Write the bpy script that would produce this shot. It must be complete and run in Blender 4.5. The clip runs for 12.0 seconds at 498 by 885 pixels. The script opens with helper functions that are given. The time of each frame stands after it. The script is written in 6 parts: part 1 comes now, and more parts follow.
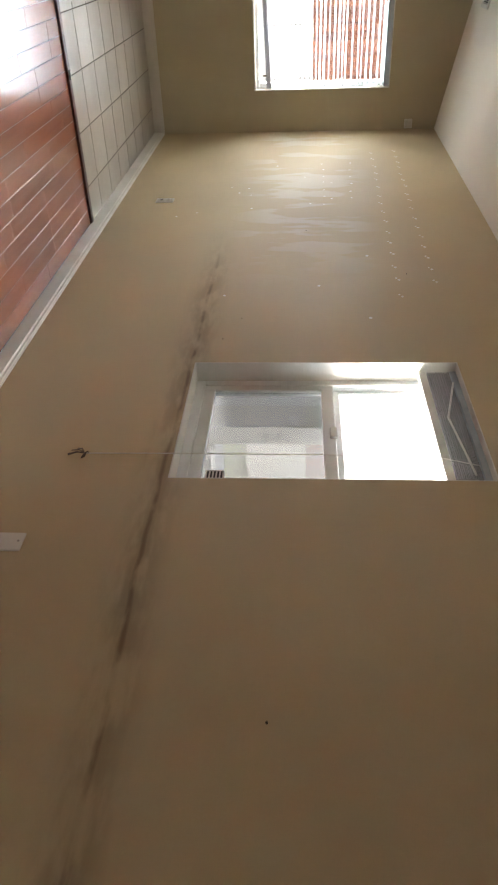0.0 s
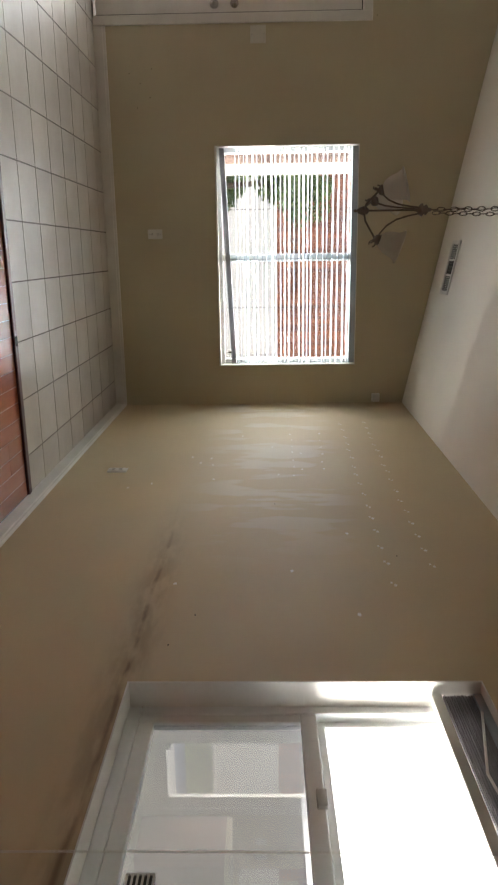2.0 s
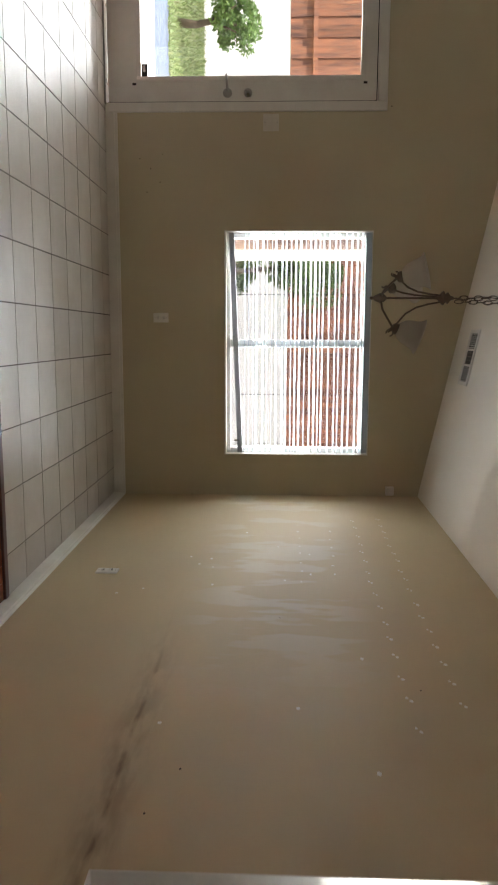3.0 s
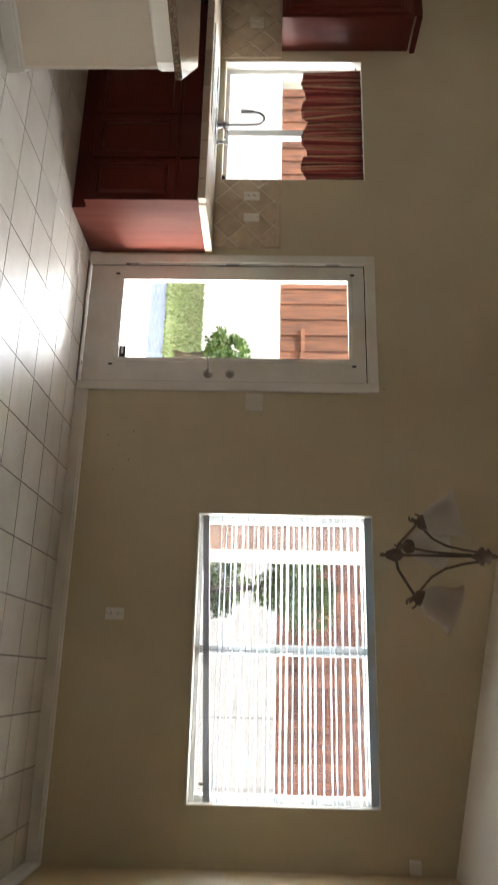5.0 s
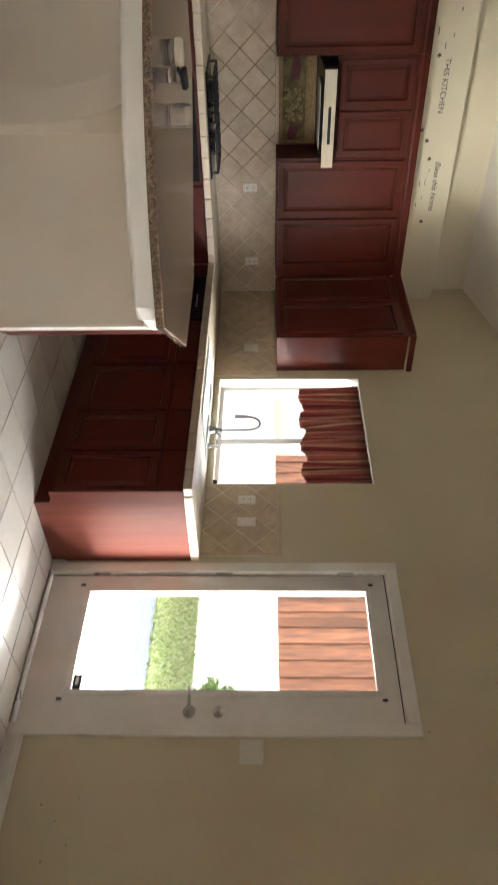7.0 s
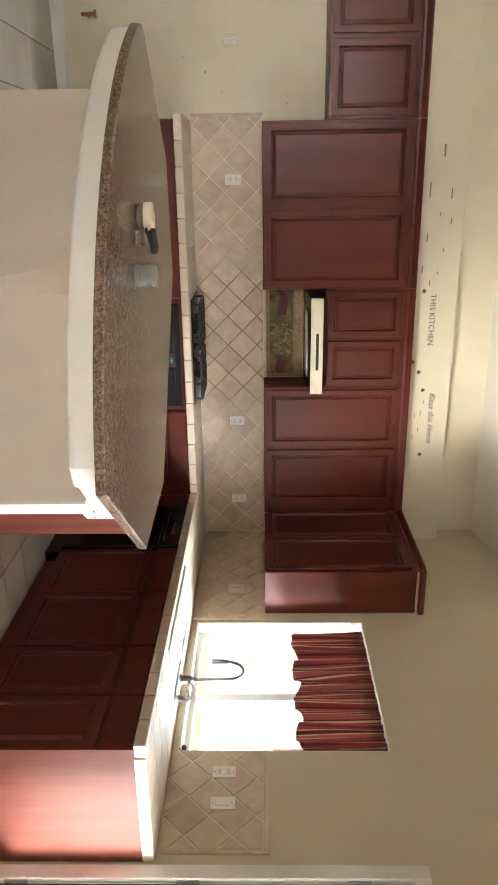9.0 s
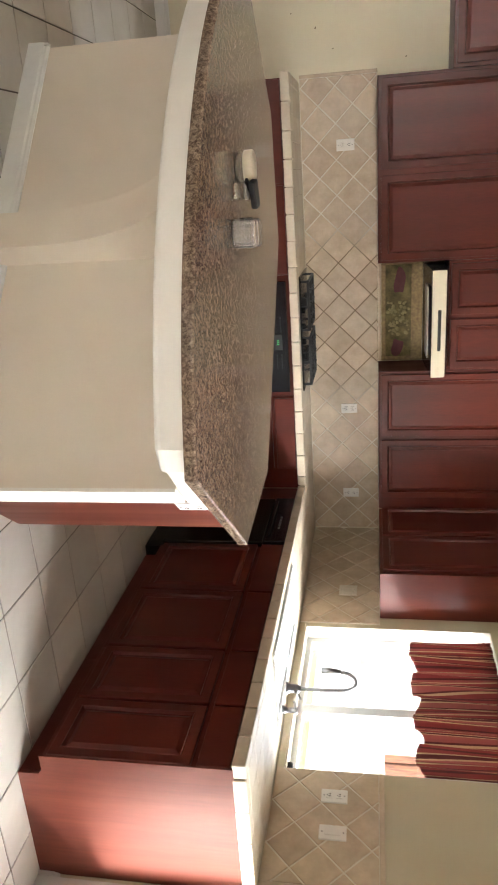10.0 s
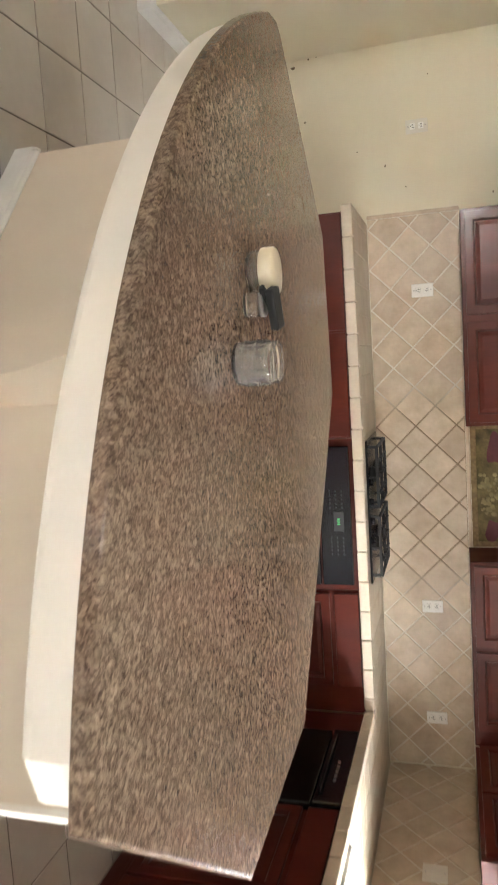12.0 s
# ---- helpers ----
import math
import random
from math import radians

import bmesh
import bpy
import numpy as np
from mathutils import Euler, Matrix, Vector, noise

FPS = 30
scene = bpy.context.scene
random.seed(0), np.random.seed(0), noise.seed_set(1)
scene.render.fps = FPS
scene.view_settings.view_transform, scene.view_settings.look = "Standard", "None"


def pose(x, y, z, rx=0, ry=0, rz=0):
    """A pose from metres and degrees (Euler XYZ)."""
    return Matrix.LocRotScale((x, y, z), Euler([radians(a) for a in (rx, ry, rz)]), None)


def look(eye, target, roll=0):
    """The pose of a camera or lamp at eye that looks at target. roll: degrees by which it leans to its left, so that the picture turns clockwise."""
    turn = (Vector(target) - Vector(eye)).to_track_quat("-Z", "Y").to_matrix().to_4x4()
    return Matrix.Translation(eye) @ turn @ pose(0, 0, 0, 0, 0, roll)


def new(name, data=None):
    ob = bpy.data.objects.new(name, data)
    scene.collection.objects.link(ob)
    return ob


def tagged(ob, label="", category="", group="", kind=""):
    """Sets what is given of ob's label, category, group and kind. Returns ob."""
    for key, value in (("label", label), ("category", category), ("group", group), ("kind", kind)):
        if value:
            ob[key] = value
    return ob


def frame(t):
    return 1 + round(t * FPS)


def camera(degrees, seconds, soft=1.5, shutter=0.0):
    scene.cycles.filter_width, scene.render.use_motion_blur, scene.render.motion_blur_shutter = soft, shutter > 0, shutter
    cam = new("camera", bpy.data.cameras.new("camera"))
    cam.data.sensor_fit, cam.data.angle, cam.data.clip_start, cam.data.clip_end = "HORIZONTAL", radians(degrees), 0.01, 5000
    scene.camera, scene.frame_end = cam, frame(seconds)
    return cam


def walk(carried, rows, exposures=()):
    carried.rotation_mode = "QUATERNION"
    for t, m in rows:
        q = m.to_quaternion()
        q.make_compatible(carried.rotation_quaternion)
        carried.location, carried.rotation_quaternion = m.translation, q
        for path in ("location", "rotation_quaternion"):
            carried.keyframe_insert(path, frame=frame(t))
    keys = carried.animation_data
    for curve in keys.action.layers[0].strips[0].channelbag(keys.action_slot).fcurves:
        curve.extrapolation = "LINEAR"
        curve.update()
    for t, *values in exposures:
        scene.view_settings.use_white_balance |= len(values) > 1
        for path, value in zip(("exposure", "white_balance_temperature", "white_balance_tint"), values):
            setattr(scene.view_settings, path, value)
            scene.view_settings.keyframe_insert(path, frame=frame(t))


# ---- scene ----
cam = camera(38.3, 12.0, soft=1.7, shutter=0.3)
PATH = [
    (0, (0.103, -0.015, 1.248), (1.267, 1.607, 1.118), 90.4),
    (0.5, (0.176, 0.181, 1.264), (1.259, 1.859, 1.175), 89.2),
    (1, (0.168, 0.382, 1.258), (1.127, 2.135, 1.169), 89.9),
    (1.5, (0.263, 0.512, 1.257), (0.981, 2.377, 1.175), 90.5),
    (2, (0.302, 0.66, 1.252), (0.814, 2.593, 1.208), 89.5),
    (2.5, (0.274, 0.862, 1.267), (0.7, 2.815, 1.214), 89.9),
    (2.7, (0.27, 0.92, 1.263), (0.645, 2.883, 1.199), 90.2),
    (4.3, (0.435, 1.684, 1.303), (0.26, 3.676, 1.283), 90.5),
    (4.5, (0.456, 1.794, 1.319), (0.16, 3.772, 1.291), 90.4),
    (5, (0.512, 2.058, 1.332), (-0.112, 3.957, 1.277), 90.9),
    (5.5, (0.477, 2.339, 1.336), (-0.337, 4.164, 1.258), 90.5),
    (6, (0.432, 2.61, 1.321), (-0.568, 4.34, 1.245), 90.3),
    (6.5, (0.404, 2.866, 1.316), (-0.847, 4.424, 1.236), 90.3),
    (7, (0.26, 3.109, 1.307), (-1.203, 4.472, 1.258), 89.8),
    (7.5, (0.15, 3.308, 1.292), (-1.529, 4.394, 1.292), 90.6),
    (7.7, (0.118, 3.396, 1.309), (-1.638, 4.353, 1.316), 90.8),
    (9.3, (-0.223, 3.894, 1.385), (-2.101, 4.579, 1.32), 89.7),
    (9.5, (-0.278, 3.939, 1.37), (-2.148, 4.632, 1.219), 90.1),
    (10, (-0.472, 3.994, 1.36), (-2.318, 4.682, 1.015), 89.7),
    (10.5, (-0.704, 4.04, 1.36), (-2.541, 4.717, 0.953), 88.8),
    (11, (-0.922, 4.181, 1.342), (-2.782, 4.765, 0.896), 89.5),
    (11.5, (-1.166, 4.233, 1.33), (-3.07, 4.603, 0.843), 88.9),
    (12, (-1.427, 4.157, 1.347), (-3.335, 4.379, 0.787), 88.2),
]
EXPOSURES = [(0.0, 1.85), (1.0, 1.55), (2.5, 1.15), (4.5, 1.3), (5.0, 1.35), (6.5, 1.45), (7.5, 1.95), (9.3, 2.35), (10.0, 2.4), (11.0, 2.45), (12.0, 2.65)]
walk(cam, [(t, look(eye, target, roll)) for t, eye, target, roll in PATH], EXPOSURES)

# ---- daylight ----
world = bpy.data.worlds.new("daylight")
scene.world = world
world.use_nodes = True
wt = world.node_tree
sky = wt.nodes.new("ShaderNodeTexSky")
sky.sky_type, sky.sun_disc = "NISHITA", False
sky.sun_elevation, sky.sun_rotation = radians(58), radians(218)
wt.links.new(sky.outputs[0], wt.nodes["Background"].inputs[0])
wt.nodes["Background"].inputs[1].default_value = 0.10
SUN_TO = Vector((math.sin(radians(218)) * math.cos(radians(58)), math.cos(radians(218)) * math.cos(radians(58)), math.sin(radians(58))))
sun = new("sun", bpy.data.lights.new("sun", "SUN"))
sun.data.energy, sun.data.angle, sun.data.color = 2.8, radians(0.53), (1.0, 0.95, 0.86)
sun.matrix_world = look(SUN_TO * 30, (0, 0, 0))

# sky light entering by the upper sash of the east window
side_light = new("east_window_light", bpy.data.lights.new("east_window_light", "AREA"))
side_light.data.shape, side_light.data.size, side_light.data.size_y = "RECTANGLE", 0.78, 0.56
side_light.data.spread = radians(115)
side_light.data.energy, side_light.data.color = 17, (1.0, 0.98, 0.94)
side_light.matrix_world = look((1.98, 2.165, 1.62), (-3.0, 2.6, 3.2))
# the bright open sky over the patio, and the part of it above the sink window
for x, y, z, w, aim, watts in ((1.5, 11.5, 3.6, 15.0, (1.5, 5.0, 0.5), 980), (-3.65, 7.08, 2.5, 1.05, (-3.6, 5.7, 0.5), 4)):
    lamp = new("window_sky_light", bpy.data.lights.new("window_sky_light", "AREA"))
    lamp.data.shape, lamp.data.size, lamp.data.size_y = "RECTANGLE", w, 0.9
    lamp.data.energy, lamp.data.color = watts, (0.94, 0.98, 1.0)
    lamp.matrix_world = look((x, y, z), aim)
# hidden lamp added below the dining window, as if the patio threw sunlight up
lamp = new("patio_bounce_light", bpy.data.lights.new("patio_bounce_light", "AREA"))
lamp.data.shape, lamp.data.size, lamp.data.size_y = "RECTANGLE", 1.7, 0.5
lamp.data.energy, lamp.data.color = 380, (1.0, 0.97, 0.92)
lamp.matrix_world = look((0.355, 7.35, 0.25), (0.355, 5.0, 2.6))
lamp = new("window_sky_light", bpy.data.lights.new("window_sky_light", "AREA"))
lamp.data.shape, lamp.data.size, lamp.data.size_y = "RECTANGLE", 0.8, 0.5
lamp.data.energy, lamp.data.color = 1.5, (0.88, 0.95, 1.0)
lamp.matrix_world = look((1.98, 2.165, 2.22), (1.2, 2.165, 0.9))


# ---- materials ----
def material(name, colour, rough=0.5, vary=0.15, scale=3.0, fine=60.0, bump=0.05, metal=0.0, per_piece=0.0, tint=None, stretch=(1, 1, 1), spec=0.5, coat=0.0, soft=False):
    """A surface with slow stains, fine grain and relief; per_piece: how far single pieces differ."""
    m = bpy.data.materials.new(name)
    m.use_nodes = True
    nt = m.node_tree
    n, ln = nt.nodes, nt.links.new
    b = n["Principled BSDF"]
    b.inputs["Roughness"].default_value = rough
    b.inputs["Metallic"].default_value = metal
    b.inputs["Specular IOR Level"].default_value = spec
    b.inputs["Coat Weight"].default_value = coat
    b.inputs["Coat Roughness"].default_value = 0.08
    mp = n.new("ShaderNodeMapping")
    mp.inputs["Scale"].default_value = stretch
    geo = n.new("ShaderNodeNewGeometry")
    at = geo.outputs["Position"]
    if per_piece:
        who, shift, move = n.new("ShaderNodeObjectInfo"), n.new("ShaderNodeVectorMath"), n.new("ShaderNodeVectorMath")
        both = n.new("ShaderNodeMath")
        both.operation = "ADD"
        ln(who.outputs["Random"], both.inputs[0])
        ln(geo.outputs["Random Per Island"], both.inputs[1])
        shift.operation, move.operation = "SCALE", "ADD"
        shift.inputs[0].default_value = (13.0, 29.0, 17.0)
        ln(both.outputs[0], shift.inputs["Scale"])
        ln(at, move.inputs[0])
        ln(shift.outputs[0], move.inputs[1])
        at = move.outputs[0]
    ln(at, mp.inputs["Vector"])
    slow, quick = n.new("ShaderNodeTexNoise"), n.new("ShaderNodeTexNoise")
    slow.inputs["Scale"].default_value, slow.inputs["Detail"].default_value = scale, 5
    quick.inputs["Scale"].default_value, quick.inputs["Detail"].default_value = fine, 3
    ln(mp.outputs[0], slow.inputs["Vector"])
    ln(mp.outputs[0], quick.inputs["Vector"])
    ramp = n.new("ShaderNodeMapRange")
    ramp.inputs["From Min"].default_value, ramp.inputs["From Max"].default_value = (0.15, 0.85) if soft else (0.3, 0.7)
    ln(slow.outputs["Fac"], ramp.inputs["Value"])
    mix = n.new("ShaderNodeMix")
    mix.data_type = "RGBA"
    c2 = tint or tuple(c * (1 - vary) for c in colour)
    mix.inputs[6].default_value, mix.inputs[7].default_value = (*colour, 1), (*c2, 1)
    ln(ramp.outputs[0], mix.inputs[0])
    last = mix.outputs[2]
    hsv = n.new("ShaderNodeHueSaturation")
    grain = n.new("ShaderNodeMapRange")
    grain.inputs["To Min"].default_value, grain.inputs["To Max"].default_value = 1 - vary * 0.5, 1 + vary * 0.5
    ln(quick.outputs["Fac"], grain.inputs["Value"])
    val = grain.outputs[0]
    if per_piece:
        info = n.new("ShaderNodeObjectInfo")
        isl = n.new("ShaderNodeNewGeometry")
        add = n.new("ShaderNodeMath")
        add.operation = "ADD"
        ln(info.outputs["Random"], add.inputs[0])
        ln(isl.outputs["Random Per Island"], add.inputs[1])
        fr = n.new("ShaderNodeMath")
        fr.operation = "FRACT"
        ln(add.outputs[0], fr.inputs[0])
        pr = n.new("ShaderNodeMapRange")
        pr.inputs["To Min"].default_value, pr.inputs["To Max"].default_value = 1 - per_piece, 1 + per_piece
        ln(fr.outputs[0], pr.inputs["Value"])
        mul = n.new("ShaderNodeMath")
        mul.operation = "MULTIPLY"
        ln(val, mul.inputs[0])
        ln(pr.outputs[0], mul.inputs[1])
        val = mul.outputs[0]
    ln(val, hsv.inputs["Value"])
    ln(last, hsv.inputs["Color"])
    ln(hsv.outputs[0], b.inputs["Base Color"])
    rr = n.new("ShaderNodeMapRange")
    rr.inputs["To Min"].default_value, rr.inputs["To Max"].default_value = max(rough - 0.1, 0.02), min(rough + 0.1, 1)
    ln(slow.outputs["Fac"], rr.inputs["Value"])
    ln(rr.outputs[0], b.inputs["Roughness"])
    if bump:
        bp = n.new("ShaderNodeBump")
        bp.inputs["Strength"].default_value, bp.inputs["Distance"].default_value = bump, 0.004
        ln(quick.outputs["Fac"], bp.inputs["Height"])
        ln(bp.outputs[0], b.inputs["Normal"])
    return m


WALL = material("beige_wall_paint", (0.565, 0.503, 0.345), 0.6, 0.07, 1.3, 220, 0.12, tint=(0.53, 0.455, 0.315))
CEIL = material("ceiling_paint", (0.86, 0.81, 0.72), 0.8, 0.05, 1.5, 160, 0.25)
TRIM = material("white_trim_paint", (0.76, 0.74, 0.69), 0.4, 0.08, 4, 90, 0.04, tint=(0.66, 0.63, 0.57))
CREAM = material("cream_plaster", (0.73, 0.635, 0.52), 0.55, 0.06, 1.6, 160, 0.1, tint=(0.68, 0.585, 0.47))
# paler copy of the wall paint; the soffit's brighter light is in its colour
PALER_WALL = material("paler_wall_paint", (0.71, 0.65, 0.485), 0.6, 0.06, 1.5, 180, 0.1, tint=(0.66, 0.59, 0.43))
FASCIA = material("cream_gloss_paint", (0.82, 0.77, 0.69), 0.42, 0.05, 3, 120, 0.06)
TILE = material("floor_tile_glaze", (0.60, 0.555, 0.495), 0.4, 0.08, 3.2, 34, 0.012, per_piece=0.05, tint=(0.45, 0.40, 0.34), spec=0.35, soft=True)
GROUT = material("floor_grout", (0.12, 0.09, 0.075), 0.9, 0.3, 4, 90, 0.2)
WOOD = material("red_wood_floor", (0.43, 0.125, 0.058), 0.21, 0.25, 2.2, 26, 0.02, per_piece=0.12, stretch=(6, 0.7, 6), coat=0.25, tint=(0.34, 0.085, 0.038))
CHERRY = material("cherry_cabinet_wood", (0.10, 0.0155, 0.0075), 0.36, 0.4, 2.0, 30, 0.03, per_piece=0.06, stretch=(4, 4, 0.6), tint=(0.072, 0.0105, 0.0055), spec=0.32, coat=0.06)
CHERRY_END = material("cherry_end_panel", (0.125, 0.031, 0.019), 0.42, 0.5, 1.6, 9, 0.03, stretch=(9, 9, 0.7), tint=(0.09, 0.019, 0.011), spec=0.25, coat=0.04)
SPLASH = material("backsplash_tile", (0.58, 0.465, 0.34), 0.42, 0.2, 11, 50, 0.12, per_piece=0.09, tint=(0.45, 0.345, 0.235))
SPLASH_GROUT = material("backsplash_grout", (0.72, 0.66, 0.55), 0.9, 0.15, 6, 120, 0.2)
COUNTER_GROUT = material("counter_grout", (0.46, 0.38, 0.28), 0.9, 0.2, 6, 120, 0.2)
COUNTER = material("counter_tile", (0.62, 0.53, 0.41), 0.42, 0.18, 7, 60, 0.05, per_piece=0.06, tint=(0.56, 0.46, 0.34))
BLACK = material("black_enamel", (0.012, 0.012, 0.014), 0.22, 0.3, 4, 80, 0.02)
IRON = material("cast_iron", (0.012, 0.012, 0.012), 0.55, 0.3, 9, 120, 0.15)
WHITE = material("white_plastic", (0.80, 0.78, 0.73), 0.38, 0.05, 9, 150, 0.02)
ALMOND = material("almond_enamel", (0.72, 0.64, 0.48), 0.3, 0.08, 5, 90, 0.02)
SINKWHITE = material("sink_enamel", (0.80, 0.80, 0.78), 0.15, 0.04, 4, 60, 0.0)
SLATGREY = material("grey_blind_slats", (0.15, 0.135, 0.135), 0.35, 0.3, 8, 40, 0.02, per_piece=0.25)
GUNMETAL = material("dark_nickel", (0.34, 0.335, 0.33), 0.3, 0.15, 9, 100, 0.02, metal=1.0)
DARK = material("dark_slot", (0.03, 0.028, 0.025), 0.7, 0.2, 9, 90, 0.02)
STEEL = material("brushed_nickel", (0.42, 0.40, 0.37), 0.3, 0.15, 12, 140, 0.03, metal=1.0)
BRONZE = material("antique_nickel", (0.17, 0.135, 0.11), 0.38, 0.3, 14, 120, 0.05, metal=1.0)
VINYL = material("white_vinyl_frame", (0.80, 0.81, 0.80), 0.4, 0.05, 5, 120, 0.02)
RAILGREY = material("grey_blind_rail", (0.42, 0.43, 0.45), 0.45, 0.08, 4, 60, 0.02)
PLATE = material("cream_switch_plastic", (0.66, 0.62, 0.535), 0.4, 0.05, 9, 150, 0.02)
BLIND = material("blind_slat_vinyl", (0.44, 0.49, 0.53), 0.45, 0.06, 3, 60, 0.02)
CONCRETE = material("patio_concrete", (0.62, 0.59, 0.54), 0.9, 0.12, 1.2, 40, 0.15)
GRAVEL = material("blue_gravel", (0.15, 0.175, 0.225), 0.95, 0.4, 12, 60, 0.6)
LAWN = material("lawn_soil", (0.13, 0.185, 0.065), 0.95, 0.5, 1.6, 22, 0.6, tint=(0.22, 0.23, 0.12))
LEAF = material("leaf", (0.15, 0.24, 0.06), 0.5, 0.35, 3, 40, 0.05, per_piece=0.35)
GRASS = material("grass_blades", (0.20, 0.30, 0.085), 0.6, 0.3, 1.2, 30, 0.0, per_piece=0.3, tint=(0.36, 0.36, 0.19))
BARK = material("bark", (0.14, 0.10, 0.07), 0.9, 0.4, 6, 40, 0.4)
FENCE = material("weathered_redwood", (0.42, 0.17, 0.085), 0.8, 0.6, 2.6, 14, 0.3, per_piece=0.3, stretch=(5, 5, 0.8), tint=(0.17, 0.085, 0.062))
STUCCO = material("white_stucco", (0.78, 0.76, 0.72), 0.9, 0.08, 2, 70, 0.25)
PINK = material("pink_stucco", (0.27, 0.19, 0.17), 0.9, 0.12, 2, 70, 0.25)


def stained_wall():
    """The east wall's paint, tinted by bounced floor light: a dark rubbed streak at chair-back height, smudges and
    touched-up patches.
    """
    # base browner than the other walls: the wood floor's bounced light is coloured in
    m = material("scuffed_bounce_tint", (0.58, 0.46, 0.27), 0.58, 0.07, 1.3, 220, 0.12, tint=(0.53, 0.43, 0.27))
    nt = m.node_tree
    n, ln = nt.nodes, nt.links.new
    b = n["Principled BSDF"]
    base = b.inputs["Base Color"].links[0].from_socket
    geo = n.new("ShaderNodeNewGeometry")
    sep = n.new("ShaderNodeSeparateXYZ")
    ln(geo.outputs["Position"], sep.inputs[0])

    def noise_of(sy, sz, detail):
        mp = n.new("ShaderNodeMapping")
        mp.inputs["Scale"].default_value = (1, sy, sz)
        ln(geo.outputs["Position"], mp.inputs[0])
        t = n.new("ShaderNodeTexNoise")
        t.inputs["Scale"].default_value, t.inputs["Detail"].default_value = 1.0, detail
        ln(mp.outputs[0], t.inputs["Vector"])
        return t.outputs["Fac"]

    def math_node(op, a, c):
        q = n.new("ShaderNodeMath")
        q.operation = op
        for k, v in enumerate((a, c)):
            if isinstance(v, (int, float)):
                q.inputs[k].default_value = v
            else:
                ln(v, q.inputs[k])
        return q.outputs[0]

    def ranged(v, lo, hi, a, c):
        q = n.new("ShaderNodeMapRange")
        q.interpolation_type = "SMOOTHSTEP"
        for k, w in zip(("From Min", "From Max", "To Min", "To Max"), (lo, hi, a, c)):
            q.inputs[k].default_value = w
        ln(v, q.inputs["Value"])
        return q.outputs[0]

    wob = math_node("MULTIPLY", math_node("SUBTRACT", noise_of(2.2, 0.3, 3), 0.5), 0.05)
    dist = math_node("ABSOLUTE", math_node("SUBTRACT", math_node("ADD", sep.outputs[2], wob), 0.818), 0)
    core = ranged(dist, 0.0, 0.022, 1, 0)
    halo = ranged(dist, 0.0, 0.12, 0.55, 0)
    rub = ranged(noise_of(6.0, 22.0, 8), 0.34, 0.64, 0.22, 1.0)
    ends = math_node("MULTIPLY", ranged(sep.outputs[1], 3.0, 4.3, 1, 0), ranged(sep.outputs[1], -0.6, 0.3, 0.3, 1))
    streak = math_node("MULTIPLY", math_node("MULTIPLY", math_node("MAXIMUM", core, halo), rub), ends)
    mix = n.new("ShaderNodeMix")
    mix.data_type = "RGBA"
    ln(math_node("MULTIPLY", streak, 0.8), mix.inputs[0])
    ln(base, mix.inputs[6])
    mix.inputs[7].default_value = (0.13, 0.078, 0.042, 1)
    patch = ranged(noise_of(6.5, 2.2, 3), 0.49, 0.57, 0, 1)
    where = math_node("MULTIPLY", math_node("MULTIPLY", ranged(sep.outputs[1], 3.2, 4.2, 0, 1), ranged(sep.outputs[2], 0.8, 1.1, 0, 1)), ranged(sep.outputs[2], 1.5, 1.8, 1, 0))
    mix2 = n.new("ShaderNodeMix")
    mix2.data_type = "RGBA"
    ln(math_node("MULTIPLY", math_node("MULTIPLY", patch, where), 0.5), mix2.inputs[0])
    ln(mix.outputs[2], mix2.inputs[6])
    mix2.inputs[7].default_value = (0.66, 0.62, 0.53, 1)
    ln(mix2.outputs[2], b.inputs["Base Color"])
    return m


WALL_EAST = stained_wall()


def greasy_grout():
    """Pale grout, browned by grease behind the cooktop."""
    m = material("cooktop_grout", (0.72, 0.66, 0.55), 0.9, 0.15, 6, 120, 0.2)
    nt = m.node_tree
    n, ln = nt.nodes, nt.links.new
    b = n["Principled BSDF"]
    base = b.inputs["Base Color"].links[0].from_socket
    geo = n.new("ShaderNodeNewGeometry")
    near = n.new("ShaderNodeVectorMath")
    near.operation = "DISTANCE"
    near.inputs[1].default_value = (LEFT, 4.95, 1.15)
    ln(geo.outputs["Position"], near.inputs[0])
    fac = n.new("ShaderNodeMapRange")
    fac.interpolation_type = "SMOOTHSTEP"
    for k, w in zip(("From Min", "From Max", "To Min", "To Max"), (0.38, 0.75, 0.92, 0.0)):
        fac.inputs[k].default_value = w
    ln(near.outputs["Value"], fac.inputs["Value"])
    mix = n.new("ShaderNodeMix")
    mix.data_type = "RGBA"
    ln(fac.outputs[0], mix.inputs[0])
    ln(base, mix.inputs[6])
    mix.inputs[7].default_value = (0.20, 0.13, 0.07, 1)
    ln(mix.outputs[2], b.inputs["Base Color"])
    return m


FAR, RIGHT, LEFT, BACK = 6.605, 1.538, -5.552, -2.6
GREASY = greasy_grout()


def let_light_through(m, share):
    """Thin plastic or cloth: part of the light passes."""
    nt = m.node_tree
    b, out = nt.nodes["Principled BSDF"], nt.nodes["Material Output"]
    tr, mx = nt.nodes.new("ShaderNodeBsdfTranslucent"), nt.nodes.new("ShaderNodeMixShader")
    nt.links.new(b.inputs["Base Color"].links[0].from_socket, tr.inputs[0])
    mx.inputs[0].default_value = share
    nt.links.new(b.outputs[0], mx.inputs[1])
    nt.links.new(tr.outputs[0], mx.inputs[2])
    nt.links.new(mx.outputs[0], out.inputs[0])


let_light_through(BLIND, 0.2)
let_light_through(LEAF, 0.35)
let_light_through(RAILGREY, 0.3)
let_light_through(GRASS, 0.3)


